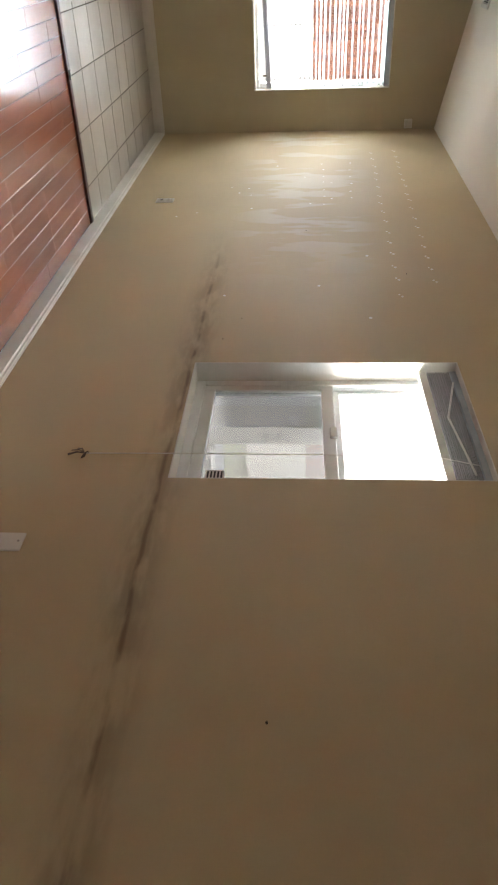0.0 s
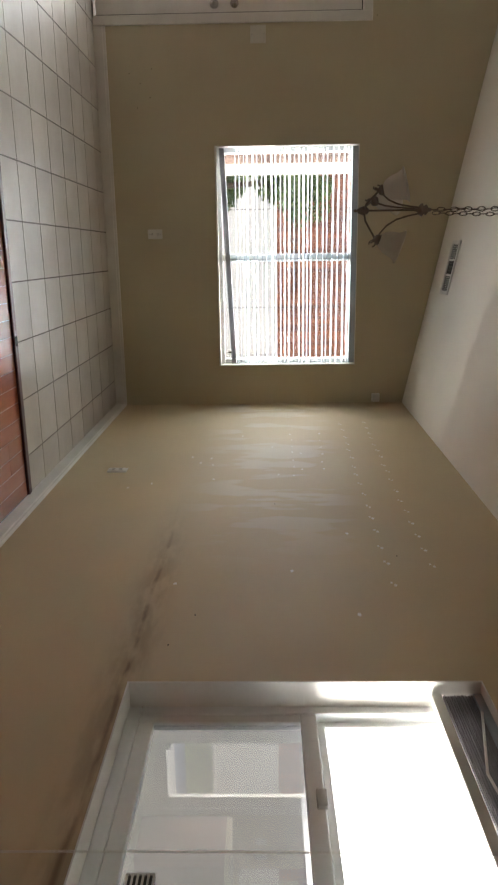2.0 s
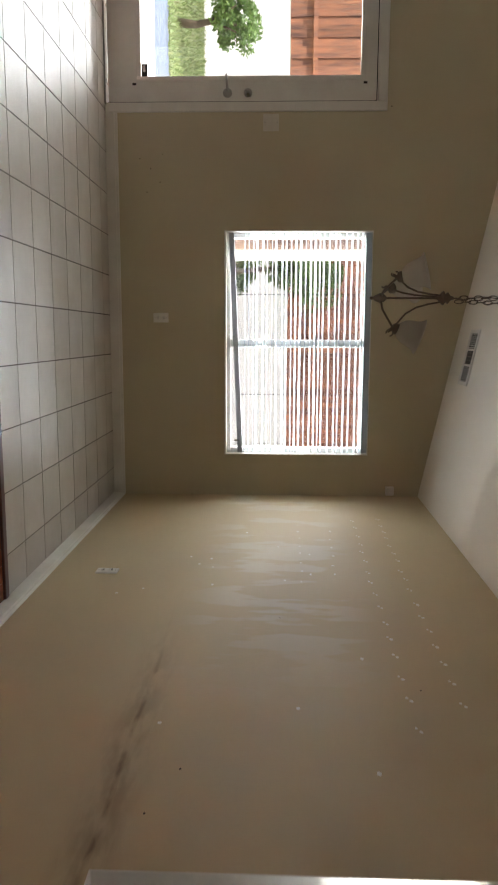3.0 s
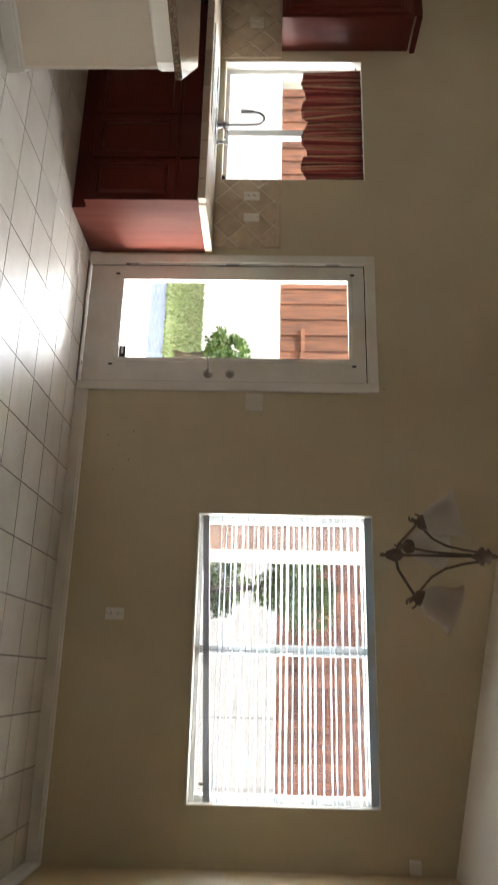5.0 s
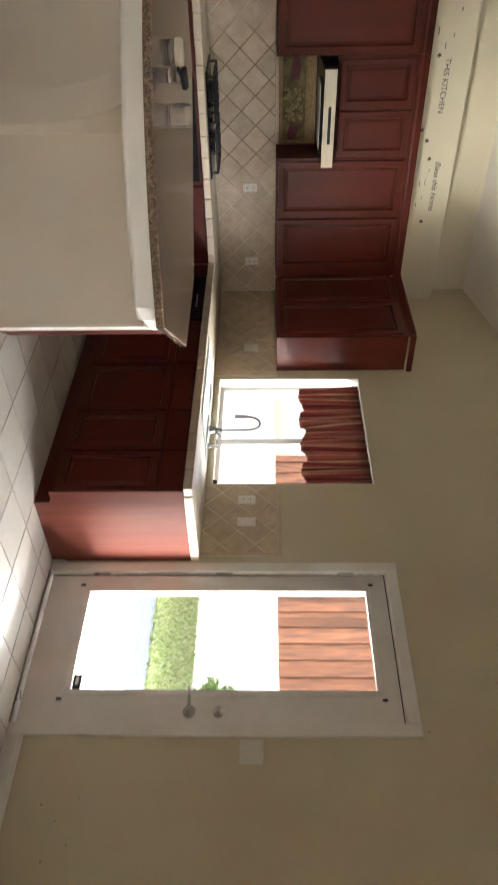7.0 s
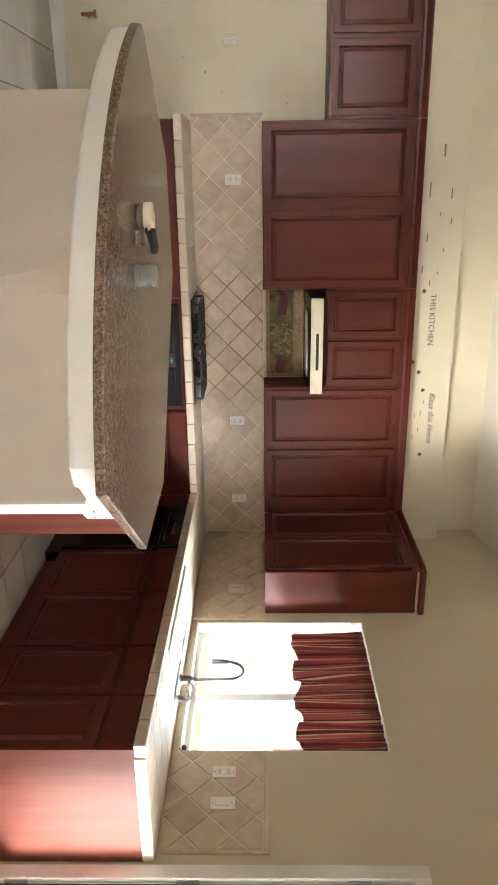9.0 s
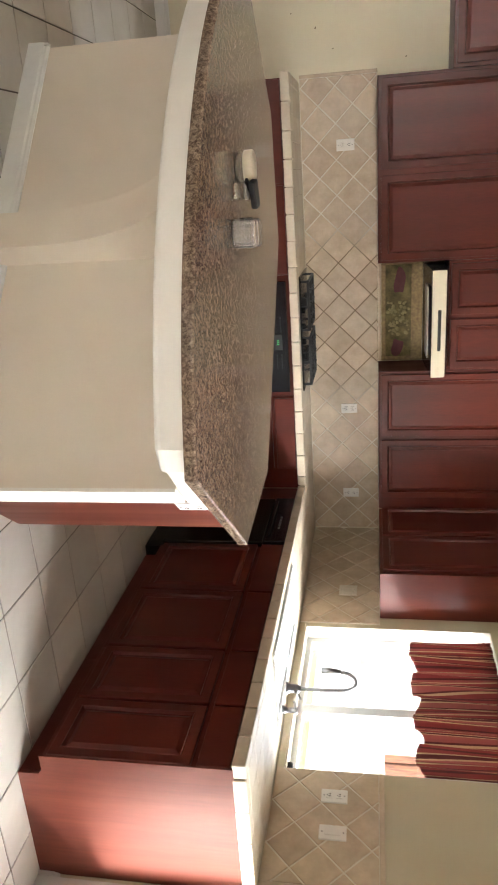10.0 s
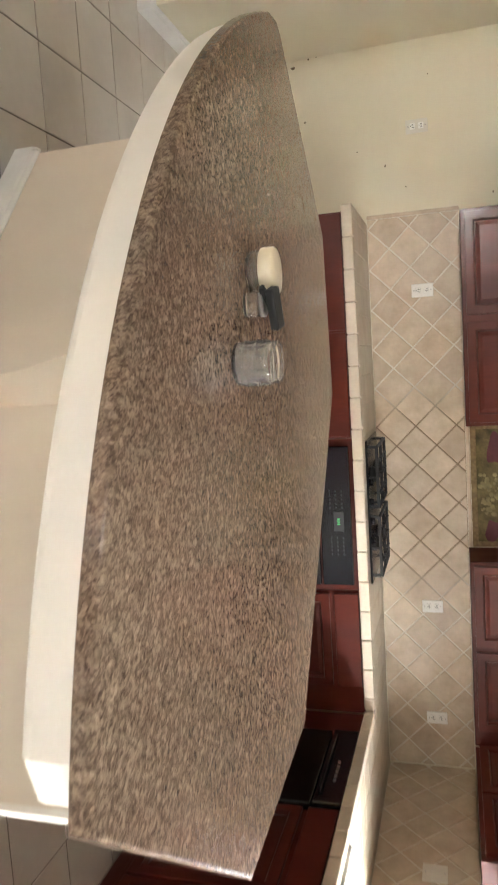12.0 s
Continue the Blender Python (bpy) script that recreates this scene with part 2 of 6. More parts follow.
def glass_material(name, rough=0.0, colour=(1, 1, 1)):
    m = bpy.data.materials.new(name)
    m.use_nodes = True
    b = m.node_tree.nodes["Principled BSDF"]
    b.inputs["Base Color"].default_value = (*colour, 1)
    b.inputs["Transmission Weight"].default_value = 1.0
    b.inputs["Roughness"].default_value = rough
    b.inputs["IOR"].default_value = 1.45
    return m


GLASS = glass_material("window_glass")
JARGLASS = glass_material("jar_glass", 0.06, (0.97, 0.98, 0.97))


def screen_mesh(name, threads, share):
    """See-through grey sheet: thin threads with open holes; share: how much the threads cover."""
    m = bpy.data.materials.new(name)
    m.use_nodes = True
    nt = m.node_tree
    tr, df, mx = nt.nodes.new("ShaderNodeBsdfTransparent"), nt.nodes.new("ShaderNodeBsdfDiffuse"), nt.nodes.new("ShaderNodeMixShader")
    df.inputs[0].default_value = (*threads, 1)
    mx.inputs[0].default_value = share
    nt.links.new(tr.outputs[0], mx.inputs[1])
    nt.links.new(df.outputs[0], mx.inputs[2])
    nt.links.new(mx.outputs[0], nt.nodes["Material Output"].inputs[0])
    return m



def ribbed(m, share):
    """White mixed into clear pressed glass paints in the bright light its ribs catch."""
    nt = m.node_tree
    tr, df, m1, m2 = nt.nodes.new("ShaderNodeBsdfTranslucent"), nt.nodes.new("ShaderNodeBsdfDiffuse"), nt.nodes.new("ShaderNodeMixShader"), nt.nodes.new("ShaderNodeMixShader")
    tr.inputs[0].default_value = df.inputs[0].default_value = (0.93, 0.94, 0.93, 1)
    m1.inputs[0].default_value, m2.inputs[0].default_value = 0.5, share
    nt.links.new(tr.outputs[0], m1.inputs[1])
    nt.links.new(df.outputs[0], m1.inputs[2])
    nt.links.new(nt.nodes["Principled BSDF"].outputs[0], m2.inputs[1])
    nt.links.new(m1.outputs[0], m2.inputs[2])
    nt.links.new(m2.outputs[0], nt.nodes["Material Output"].inputs[0])


ribbed(JARGLASS, 0.05)
SCREEN = screen_mesh("dusty_insect_screen", (0.23, 0.23, 0.27), 0.68)
VIEW_DIMMER = screen_mesh("view_dimmer", (0.05, 0.05, 0.06), 0.27)


# ---- building helpers ----
def add_box(bm, x0, x1, y0, y1, z0, z1, bevel=0.0, m=None):
    r = bmesh.ops.create_cube(bm, size=1.0)
    vs = r["verts"]
    bmesh.ops.scale(bm, vec=(x1 - x0, y1 - y0, z1 - z0), verts=vs)
    bmesh.ops.translate(bm, vec=((x0 + x1) / 2, (y0 + y1) / 2, (z0 + z1) / 2), verts=vs)
    if bevel:
        es = list({e for v in vs for e in v.link_edges})
        r = bmesh.ops.bevel(bm, geom=es, offset=bevel, segments=2, affect="EDGES", profile=0.5)
        vs = list({v for f in r["faces"] for v in f.verts} | {v for v in vs if v.is_valid})
    if m is not None:
        bmesh.ops.transform(bm, matrix=m, verts=vs)
    return bm


def box(x0, x1, y0, y1, z0, z1, bevel=0.0, m=None):
    return add_box(bmesh.new(), x0, x1, y0, y1, z0, z1, bevel, m)


def part(name, bm, mat, parent=None, label="", smooth=False):
    bm.normal_update()
    me = bpy.data.meshes.new(name)
    bm.to_mesh(me)
    bm.free()
    if smooth:
        for p in me.polygons:
            p.use_smooth = True
    if mat is not None:
        me.materials.append(mat)
    ob = new(name, me)
    ob.parent = parent
    if label:
        ob["label"] = label
    return ob


def thing(name, label, category, at=(0, 0, 0), group="", kind=""):
    ob = new(name)
    ob.empty_display_size = 0.05
    ob.location = at
    return tagged(ob, label, category, group, kind)


def lathe(profile, n=24, axis_at=(0, 0)):
    """Turned solid from (radius, height) pairs."""
    bm = bmesh.new()
    rings = []
    for r, z in profile:
        rings.append([bm.verts.new((axis_at[0] + r * math.cos(2 * math.pi * k / n), axis_at[1] + r * math.sin(2 * math.pi * k / n), z)) for k in range(n)])
    for a, b in zip(rings, rings[1:]):
        for k in range(n):
            bm.faces.new((a[k], a[(k + 1) % n], b[(k + 1) % n], b[k]))
    if profile[0][0] > 1e-5:
        bm.faces.new(rings[0][::-1])
    if profile[-1][0] > 1e-5:
        bm.faces.new(rings[-1])
    bmesh.ops.remove_doubles(bm, verts=bm.verts, dist=1e-6)
    bmesh.ops.recalc_face_normals(bm, faces=bm.faces)
    return bm


def tube(points, r, n=10, taper=None, closed=False):
    """A round bar along points."""
    bm = bmesh.new()
    pts = [Vector(p) for p in points]
    rings, up = [], None
    for i, p in enumerate(pts):
        if closed:
            d = (pts[(i + 1) % len(pts)] - pts[i - 1]).normalized()
        else:
            d = (pts[min(i + 1, len(pts) - 1)] - pts[max(i - 1, 0)]).normalized()
        if up is None:
            up = d.orthogonal().normalized()
        up = (up - d * up.dot(d)).normalized()
        s = d.cross(up)
        rad = r if taper is None else r * taper[i]
        rings.append([bm.verts.new(p + rad * (math.cos(2 * math.pi * k / n) * up + math.sin(2 * math.pi * k / n) * s)) for k in range(n)])
    pairs = list(zip(rings, rings[1:])) + ([(rings[-1], rings[0])] if closed else [])
    for a, b in pairs:
        for k in range(n):
            bm.faces.new((a[k], a[(k + 1) % n], b[(k + 1) % n], b[k]))
    if not closed:
        bm.faces.new(rings[0][::-1])
        bm.faces.new(rings[-1])
    bmesh.ops.recalc_face_normals(bm, faces=bm.faces)
    return bm


def prism(outline, z0, z1, bevel=0.0):
    """An upright solid over a flat outline of (x, y)."""
    bm = bmesh.new()
    lo = [bm.verts.new((x, y, z0)) for x, y in outline]
    hi = [bm.verts.new((x, y, z1)) for x, y in outline]
    n = len(lo)
    bm.faces.new(lo[::-1])
    top = bm.faces.new(hi)
    for k in range(n):
        bm.faces.new((lo[k], lo[(k + 1) % n], hi[(k + 1) % n], hi[k]))
    bmesh.ops.recalc_face_normals(bm, faces=bm.faces)
    if bevel:
        es = list(top.edges)
        bmesh.ops.bevel(bm, geom=es, offset=bevel, segments=3, affect="EDGES", profile=0.5)
    return bm


def side_prism(outline, y0, y1):
    """A solid with the outline (x, z), drawn out along y."""
    bm = bmesh.new()
    a = [bm.verts.new((x, y0, z)) for x, z in outline]
    b = [bm.verts.new((x, y1, z)) for x, z in outline]
    n = len(a)
    bm.faces.new(a)
    bm.faces.new(b[::-1])
    for k in range(n):
        bm.faces.new((a[k], b[k], b[(k + 1) % n], a[(k + 1) % n]))
    bmesh.ops.recalc_face_normals(bm, faces=bm.faces)
    return bm


def wall_panel(along, u0, u1, z0, z1, v0, v1, holes=()):
    """A wall from u0 to u1 along x or y, v0 to v1 thick, with holes (u0, u1, z0, z1) cut through."""
    us = sorted({u0, u1, *[h[0] for h in holes], *[h[1] for h in holes]})
    zs = sorted({z0, z1, *[h[2] for h in holes], *[h[3] for h in holes]})
    solid = {}
    for i in range(len(us) - 1):
        for j in range(len(zs) - 1):
            cu, cz = (us[i] + us[i + 1]) / 2, (zs[j] + zs[j + 1]) / 2
            solid[i, j] = not any(h[0] < cu < h[1] and h[2] < cz < h[3] for h in holes)
    bm = bmesh.new()
    cache = {}

    def vert(u, v, z):
        p = (u, v, z) if along == "x" else (v, u, z)
        if p not in cache:
            cache[p] = bm.verts.new(p)
        return cache[p]

    for (i, j), s in solid.items():
        if not s:
            continue
        a, b, c, d = us[i], us[i + 1], zs[j], zs[j + 1]
        for v in (v0, v1):
            bm.faces.new([vert(a, v, c), vert(b, v, c), vert(b, v, d), vert(a, v, d)])
        for di, dj, (p, q) in ((-1, 0, ((a, c), (a, d))), (1, 0, ((b, c), (b, d))), (0, -1, ((a, c), (b, c))), (0, 1, ((a, d), (b, d)))):
            if not solid.get((i + di, j + dj), False):
                bm.faces.new([vert(p[0], v0, p[1]), vert(q[0], v0, q[1]), vert(q[0], v1, q[1]), vert(p[0], v1, p[1])])
    bmesh.ops.recalc_face_normals(bm, faces=bm.faces)
    return bm


# ---- the shell of the house ----
BW = (-0.500, 1.212, 0.880, 2.005)
DOOR = (-2.352, -1.408, 0.0, 2.015)
KW = (-4.225, -3.080, 0.930, 2.030)
SW = (1.785, 2.545, 0.835, 1.890)


def structure(name, bm, mat, label, category):
    return tagged(part(name, bm, mat), label, category, kind="structure")


structure("wall_north", wall_panel("x", LEFT - 0.14, RIGHT + 0.16, -0.1, 3.6, FAR, FAR + 0.16, [BW, DOOR, KW]), WALL, "beige painted wall with window, glazed door and kitchen window", "wall")
structure("wall_east", wall_panel("y", BACK - 0.14, FAR, -0.1, 3.6, RIGHT, RIGHT + 0.16, [SW]), WALL_EAST, "beige painted wall with scuffs and nail holes", "wall")
structure("wall_west", wall_panel("y", BACK - 0.14, FAR, -0.1, 3.6, LEFT - 0.14, LEFT), PALER_WALL, "cream kitchen wall behind cabinets and range", "wall")
structure("wall_south", wall_panel("x", LEFT, RIGHT, -0.1, 3.6, BACK - 0.14, BACK), WALL, "plain beige wall closing the room", "wall")
structure("wall_partition", wall_panel("x", LEFT, -4.676, 0.0, 3.4, 2.39, 2.515), PALER_WALL, "short cream wall beside the empty refrigerator space", "wall")


CEILING_RISE = 0.2083


def ceiling_mesh():
    prof = [(RIGHT + 0.1, 2.389), (-3.67, 3.495), (LEFT - 0.1, 3.09)]
    ys = [(FAR + 0.1, 0.0), (3.4, -0.075), (BACK - 0.1, -0.075)]
    bm = bmesh.new()
    grid = []
    for dz in (0.0, 0.12):
        grid.append([[bm.verts.new((x, y, z + (d if k < 2 else 0) + dz)) for k, (x, z) in enumerate(prof)] for y, d in ys])
    for g in grid:
        for r in range(2):
            for k in range(2):
                bm.faces.new((g[r][k], g[r][k + 1], g[r + 1][k + 1], g[r + 1][k]))
    bmesh.ops.recalc_face_normals(bm, faces=bm.faces)
    return bm


structure("ceiling", ceiling_mesh(), CEIL, "pale vaulted ceiling sloping up to a ridge", "ceiling")
structure("floor", box(LEFT - 0.1, RIGHT + 0.1, BACK - 0.1, FAR + 0.16, -0.10, -0.004), GROUT, "floor bed with dark grout under the tiles", "floor")
structure("soffit", box(LEFT + 0.001, -5.39, 2.517, FAR - 0.001, 2.40, 2.79, 0.004), PALER_WALL, "cream plaster ledge above the wall cabinets", "soffit")

# ---- outdoors ----
tagged(part("ground", box(-60, 60, FAR + 0.17, 90, -0.30, -0.16), CONCRETE), "pale dry ground reaching the horizon", "ground", kind="structure")
tagged(part("pavement", box(-14, 10, FAR + 0.165, 9.7, -0.20, -0.12), CONCRETE), "sunlit pale concrete patio slab", "patio", kind="structure")
tagged(part("gravel_strip", box(-14, 1.6, 9.72, 10.9, -0.20, -0.125), GRAVEL), "strip of blue-grey gravel beside the lawn", "gravel", kind="structure")
tagged(part("lawn", box(-16, 1.0, 10.92, 15.6, -0.20, -0.11), LAWN), "patchy green lawn in the yard", "lawn", kind="structure")
tagged(part("east_ground", box(RIGHT + 0.17, 20, -6, FAR + 0.17, -0.30, -0.16), CONCRETE), "pale side yard beside the house", "ground", kind="structure")
structure("wall_garden", box(-18, 12, 17.45, 17.9, -0.2, 1.55), STUCCO, "sunlit white garden wall", "wall")

# ---- openings, trim and fittings of the walls ----
def pane_object(name, bm, mat, parent):
    ob = part(name, bm, mat, parent)
    ob.visible_shadow = False
    return ob


def north_window(name, hole, label, mull_x, y):
    """A sliding window in the north wall: outer frame, a middle mullion, two panes."""
    x0, x1, z0, z1 = hole
    w = thing(name, label, "window", kind="structure")
    for n, b in (("window_frame", (x0, x1, y, y + 0.06, z0, z0 + 0.045)), ("window_frame", (x0, x1, y, y + 0.06, z1 - 0.045, z1)),
                 ("window_frame", (x0, x0 + 0.045, y, y + 0.06, z0 + 0.045, z1 - 0.045)), ("window_frame", (x1 - 0.045, x1, y, y + 0.06, z0 + 0.045, z1 - 0.045)),
                 ("mullion", (mull_x - 0.03, mull_x + 0.03, y - 0.008, y + 0.05, z0 + 0.045, z1 - 0.045))):
        part(n, box(*b, 0.004), VINYL, w)
    pane_object("pane", box(x0 + 0.045, mull_x - 0.03, y + 0.025, y + 0.03, z0 + 0.045, z1 - 0.045), GLASS, w)
    pane_object("pane", box(mull_x + 0.03, x1 - 0.045, y + 0.025, y + 0.03, z0 + 0.045, z1 - 0.045), GLASS, w)
    return w


window_1 = north_window("window_1", BW, "wide white vinyl sliding window in the dining wall", 0.345, FAR + 0.085)
part("window_sill", box(BW[0], BW[1], FAR - 0.012, FAR + 0.085, BW[2] + 0.0045, BW[2] + 0.014, 0.004), TRIM, window_1)
# sheet added behind the dining panes, only to dim the garden view
part("pane_screen", box(BW[0] + 0.03, BW[1] - 0.03, FAR + 0.146, FAR + 0.148, BW[2] + 0.03, BW[3] - 0.03), VIEW_DIMMER, window_1, "thin sheet added to darken the view outside")
window_2 = north_window("window_2", KW, "white kitchen sliding window over the sink", -3.585, FAR + 0.085)
part("window_sill", box(KW[0], KW[1], FAR - 0.02, FAR + 0.085, KW[2] + 0.0045, KW[2] + 0.014, 0.004), COUNTER, window_2, "tiled sill")


def east_window():
    y0, y1, z0, z1 = SW
    x = RIGHT + 0.085
    w = thing("window_3", "white vinyl single-hung window with deep plaster reveal", "window", kind="structure")
    for b in ((x, x + 0.06, y0, y1, z0, z0 + 0.04), (x, x + 0.06, y0, y1, z1 - 0.04, z1), (x, x + 0.06, y0, y0 + 0.035, z0 + 0.04, z1 - 0.04), (x, x + 0.06, y1 - 0.035, y1, z0 + 0.04, z1 - 0.04)):
        part("window_frame", box(*b, 0.004), VINYL, w)
    zm = 1.385
    low = part("sash", box(x + 0.005, x + 0.04, y0 + 0.035, y1 - 0.035, zm - 0.035, zm + 0.012, 0.004), VINYL, w, "lower sash with meeting rail")
    for b in ((x + 0.005, x + 0.035, y0 + 0.035, y0 + 0.07, z0 + 0.04, zm - 0.035), (x + 0.005, x + 0.035, y1 - 0.07, y1 - 0.035, z0 + 0.04, zm - 0.035), (x + 0.005, x + 0.035, y0 + 0.07, y1 - 0.07, z0 + 0.04, z0 + 0.085)):
        part("sash_rail", box(*b, 0.003), VINYL, low)
    part("sash_lock", box(x - 0.008, x + 0.006, (y0 + y1) / 2 - 0.03, (y0 + y1) / 2 + 0.03, zm - 0.012, zm + 0.016, 0.004), STEEL, low)
    up = part("sash", box(x + 0.03, x + 0.055, y0 + 0.035, y1 - 0.035, zm + 0.014, zm + 0.036, 0.003), VINYL, w, "upper sash")
    for b in ((x + 0.03, x + 0.055, y0 + 0.035, y0 + 0.06, zm + 0.036, z1 - 0.04), (x + 0.03, x + 0.055, y1 - 0.06, y1 - 0.035, zm + 0.036, z1 - 0.04)):
        part("sash_rail", box(*b, 0.003), VINYL, up)
    pane_object("pane", box(x + 0.018, x + 0.022, y0 + 0.07, y1 - 0.07, z0 + 0.085, zm - 0.035), GLASS, w)
    pane_object("pane", box(x + 0.042, x + 0.046, y0 + 0.06, y1 - 0.06, zm + 0.036, z1 - 0.04), GLASS, w)
    part("pane_screen", box(x + 0.056, x + 0.058, y0 + 0.03, y1 - 0.03, z0 + 0.035, zm + 0.01), SCREEN, w, "grey insect screen")
    st = part("sticker", box(x + 0.0145, x + 0.0175, y0 + 0.09, y0 + 0.17, z0 + 0.10, z0 + 0.165), WHITE, w, "small printed paper sticker")
    for k in range(5):
        part("print_bar", box(x + 0.0125, x + 0.0144, y0 + 0.096, y0 + 0.164, z0 + 0.106 + 0.012 * k, z0 + 0.112 + 0.012 * k), DARK, st)
    return w


window_3 = east_window()


def reveal(u0, u1, z0, z1, v0, v1, along, parent):
    """White painted lining of a window's reveal."""
    t = 0.004
    for b in ((u0, u0 + t, z0, z1), (u1 - t, u1, z0, z1), (u0 + t, u1 - t, z1 - t, z1), (u0 + t, u1 - t, z0, z0 + t)):
        q = (b[0], b[1], v0, v1) if along == "x" else (v0, v1, b[0], b[1])
        part("reveal_lining", box(*q, b[2], b[3]), TRIM, parent)


reveal(*BW, FAR + 0.0005, FAR + 0.084, "x", window_1)
reveal(*KW, FAR + 0.0005, FAR + 0.084, "x", window_2)
reveal(*SW, RIGHT + 0.0005, RIGHT + 0.084, "y", window_3)


def glazed_door():
    d = thing("door_1", "white exterior door with full-length clear glass, closed", "door", at=(0, 0, 0), kind="structure")
    x0, x1 = -2.335, -1.423
    gx0, gx1, gz0, gz1 = -2.222, -1.594, 0.262, 1.885
    y0, y1 = FAR + 0.012, FAR + 0.056
    part("door_slab", wall_panel("x", x0, x1, 0.022, 1.998, y0, y1, [(gx0, gx1, gz0, gz1)]), TRIM, d)
    pane_object("pane", box(gx0, gx1, y0 + 0.02, y0 + 0.026, gz0, gz1), GLASS, d)
    lites = (("glass_stop", (gx0 - 0.028, gx0 + 0.006, gz0 - 0.028, gz1 + 0.028)), ("glass_stop", (gx1 - 0.006, gx1 + 0.028, gz0 - 0.028, gz1 + 0.028)),
             ("glass_stop", (gx0 + 0.006, gx1 - 0.006, gz0 - 0.028, gz0 + 0.006)), ("glass_stop", (gx0 + 0.006, gx1 - 0.006, gz1 - 0.006, gz1 + 0.028)))
    for n, (a, b, c, e) in lites:
        part(n, box(a, b, y0 - 0.008, y0 + 0.018, c, e, 0.004), TRIM, d)
    for gx in (gx0 - 0.045, gx1 + 0.045):
        for gz in (gz0 - 0.045, gz1 + 0.03):
            part("screw_plug", box(gx - 0.008, gx + 0.008, y0 - 0.004, y0 + 0.004, gz - 0.014, gz + 0.014, 0.002), DARK, d)
    for hz in (0.318, 1.05, 1.775):
        h = part("hinge", box(x0 - 0.022, x0 - 0.002, FAR - 0.006, FAR + 0.014, hz - 0.05, hz + 0.05, 0.003), STEEL, d, "tarnished metal hinge")
    for kz, r in ((0.905, 0.034), (1.056, 0.032)):
        bm = lathe([(r, 0.0), (r, 0.006), (r * 0.82, 0.014), (r * 0.45, 0.018), (r * 0.4, 0.034), (0.0, 0.036)], 20)
        bmesh.ops.transform(bm, matrix=pose(-1.482, y0, kz, 90, 0, 0), verts=bm.verts)
        k = part("door_handle" if kz < 1 else "deadbolt", bm, STEEL, d, "brushed metal lever handle" if kz < 1 else "brushed metal deadbolt", True)
        if kz < 1:
            part("lever", tube([(-1.482, y0 - 0.045, kz), (-1.50, y0 - 0.05, kz + 0.002), (-1.55, y0 - 0.052, kz - 0.002), (-1.60, y0 - 0.05, kz - 0.006)], 0.009, 10, [1.2, 1.1, 0.95, 0.8]), STEEL, k, "", True)
        else:
            part("thumb_turn", box(-1.487, -1.477, y0 - 0.05, y0 - 0.03, kz - 0.016, kz + 0.016, 0.003), STEEL, k)
    s = part("sticker", box(gx1 - 0.10, gx1 - 0.005, y0 + 0.0165, y0 + 0.0195, gz0 + 0.008, gz0 + 0.05), DARK, d, "small dark security sticker")
    part("print_bar", box(gx1 - 0.09, gx1 - 0.045, y0 + 0.014, y0 + 0.0162, gz0 + 0.02, gz0 + 0.036), WHITE, s)
    tx0, tx1, tz = DOOR[0], DOOR[1], DOOR[3]
    for b in ((tx0 - 0.062, tx0 + 0.006, 0, tz + 0.062), (tx1 - 0.006, tx1 + 0.062, 0, tz + 0.062), (tx0 + 0.006, tx1 - 0.006, tz - 0.006, tz + 0.062)):
        part("door_casing", box(b[0], b[1], FAR - 0.016, FAR + 0.003, b[2], b[3], 0.005), TRIM, d)
    part("jamb", box(tx0, x0 - 0.004, FAR + 0.004, FAR + 0.15, 0.0, tz - 0.0), TRIM, d)
    part("jamb", box(x1 + 0.004, tx1, FAR + 0.004, FAR + 0.15, 0.0, tz), TRIM, d)
    part("jamb", box(x0 - 0.004, x1 + 0.004, FAR + 0.004, FAR + 0.15, 2.003, tz), TRIM, d)
    # dark strips draw the shaded gap between slab and jamb
    for b in ((x0 - 0.005, x0 + 0.001, 0.02, 2.004), (x1 - 0.001, x1 + 0.005, 0.02, 2.004), (x0 + 0.001, x1 - 0.001, 1.997, 2.004)):
        part("gap_shade", box(b[0], b[1], y0 - 0.0025, y0 + 0.03, b[2], b[3]), DARK, d)
    part("threshold", box(tx0, tx1, FAR - 0.03, FAR + 0.15, 0.0, 0.012, 0.003), STEEL, d, "worn metal threshold")


glazed_door()


def moulding(name, pts, parent=None, h=0.088):
    """A baseboard along a line on the floor, with a stepped top; the room lies to the left of the line."""
    prof = [(0.0, 0.0), (0.016, 0.0), (0.016, h * 0.72), (0.011, h * 0.80), (0.011, h * 0.9), (0.005, h), (0.0, h)]
    bm = bmesh.new()
    (ax, ay), (bx, by) = pts
    d = Vector((bx - ax, by - ay, 0)).normalized()
    nrm = Vector((-d.y, d.x, 0))
    a = [bm.verts.new(Vector((ax, ay, 0.0)) + nrm * p + Vector((0, 0, q))) for p, q in prof]
    b = [bm.verts.new(Vector((bx, by, 0.0)) + nrm * p + Vector((0, 0, q))) for p, q in prof]
    bm.faces.new(a), bm.faces.new(b[::-1])
    for k in range(len(a)):
        bm.faces.new((a[k], b[k], b[(k + 1) % len(a)], a[(k + 1) % len(a)]))
    bmesh.ops.recalc_face_normals(bm, faces=bm.faces)
    ob = part(name, bm, TRIM, parent)
    if parent is None:
        tagged(ob, "white painted baseboard with scuffed stepped top", "baseboard", kind="structure")
    return ob


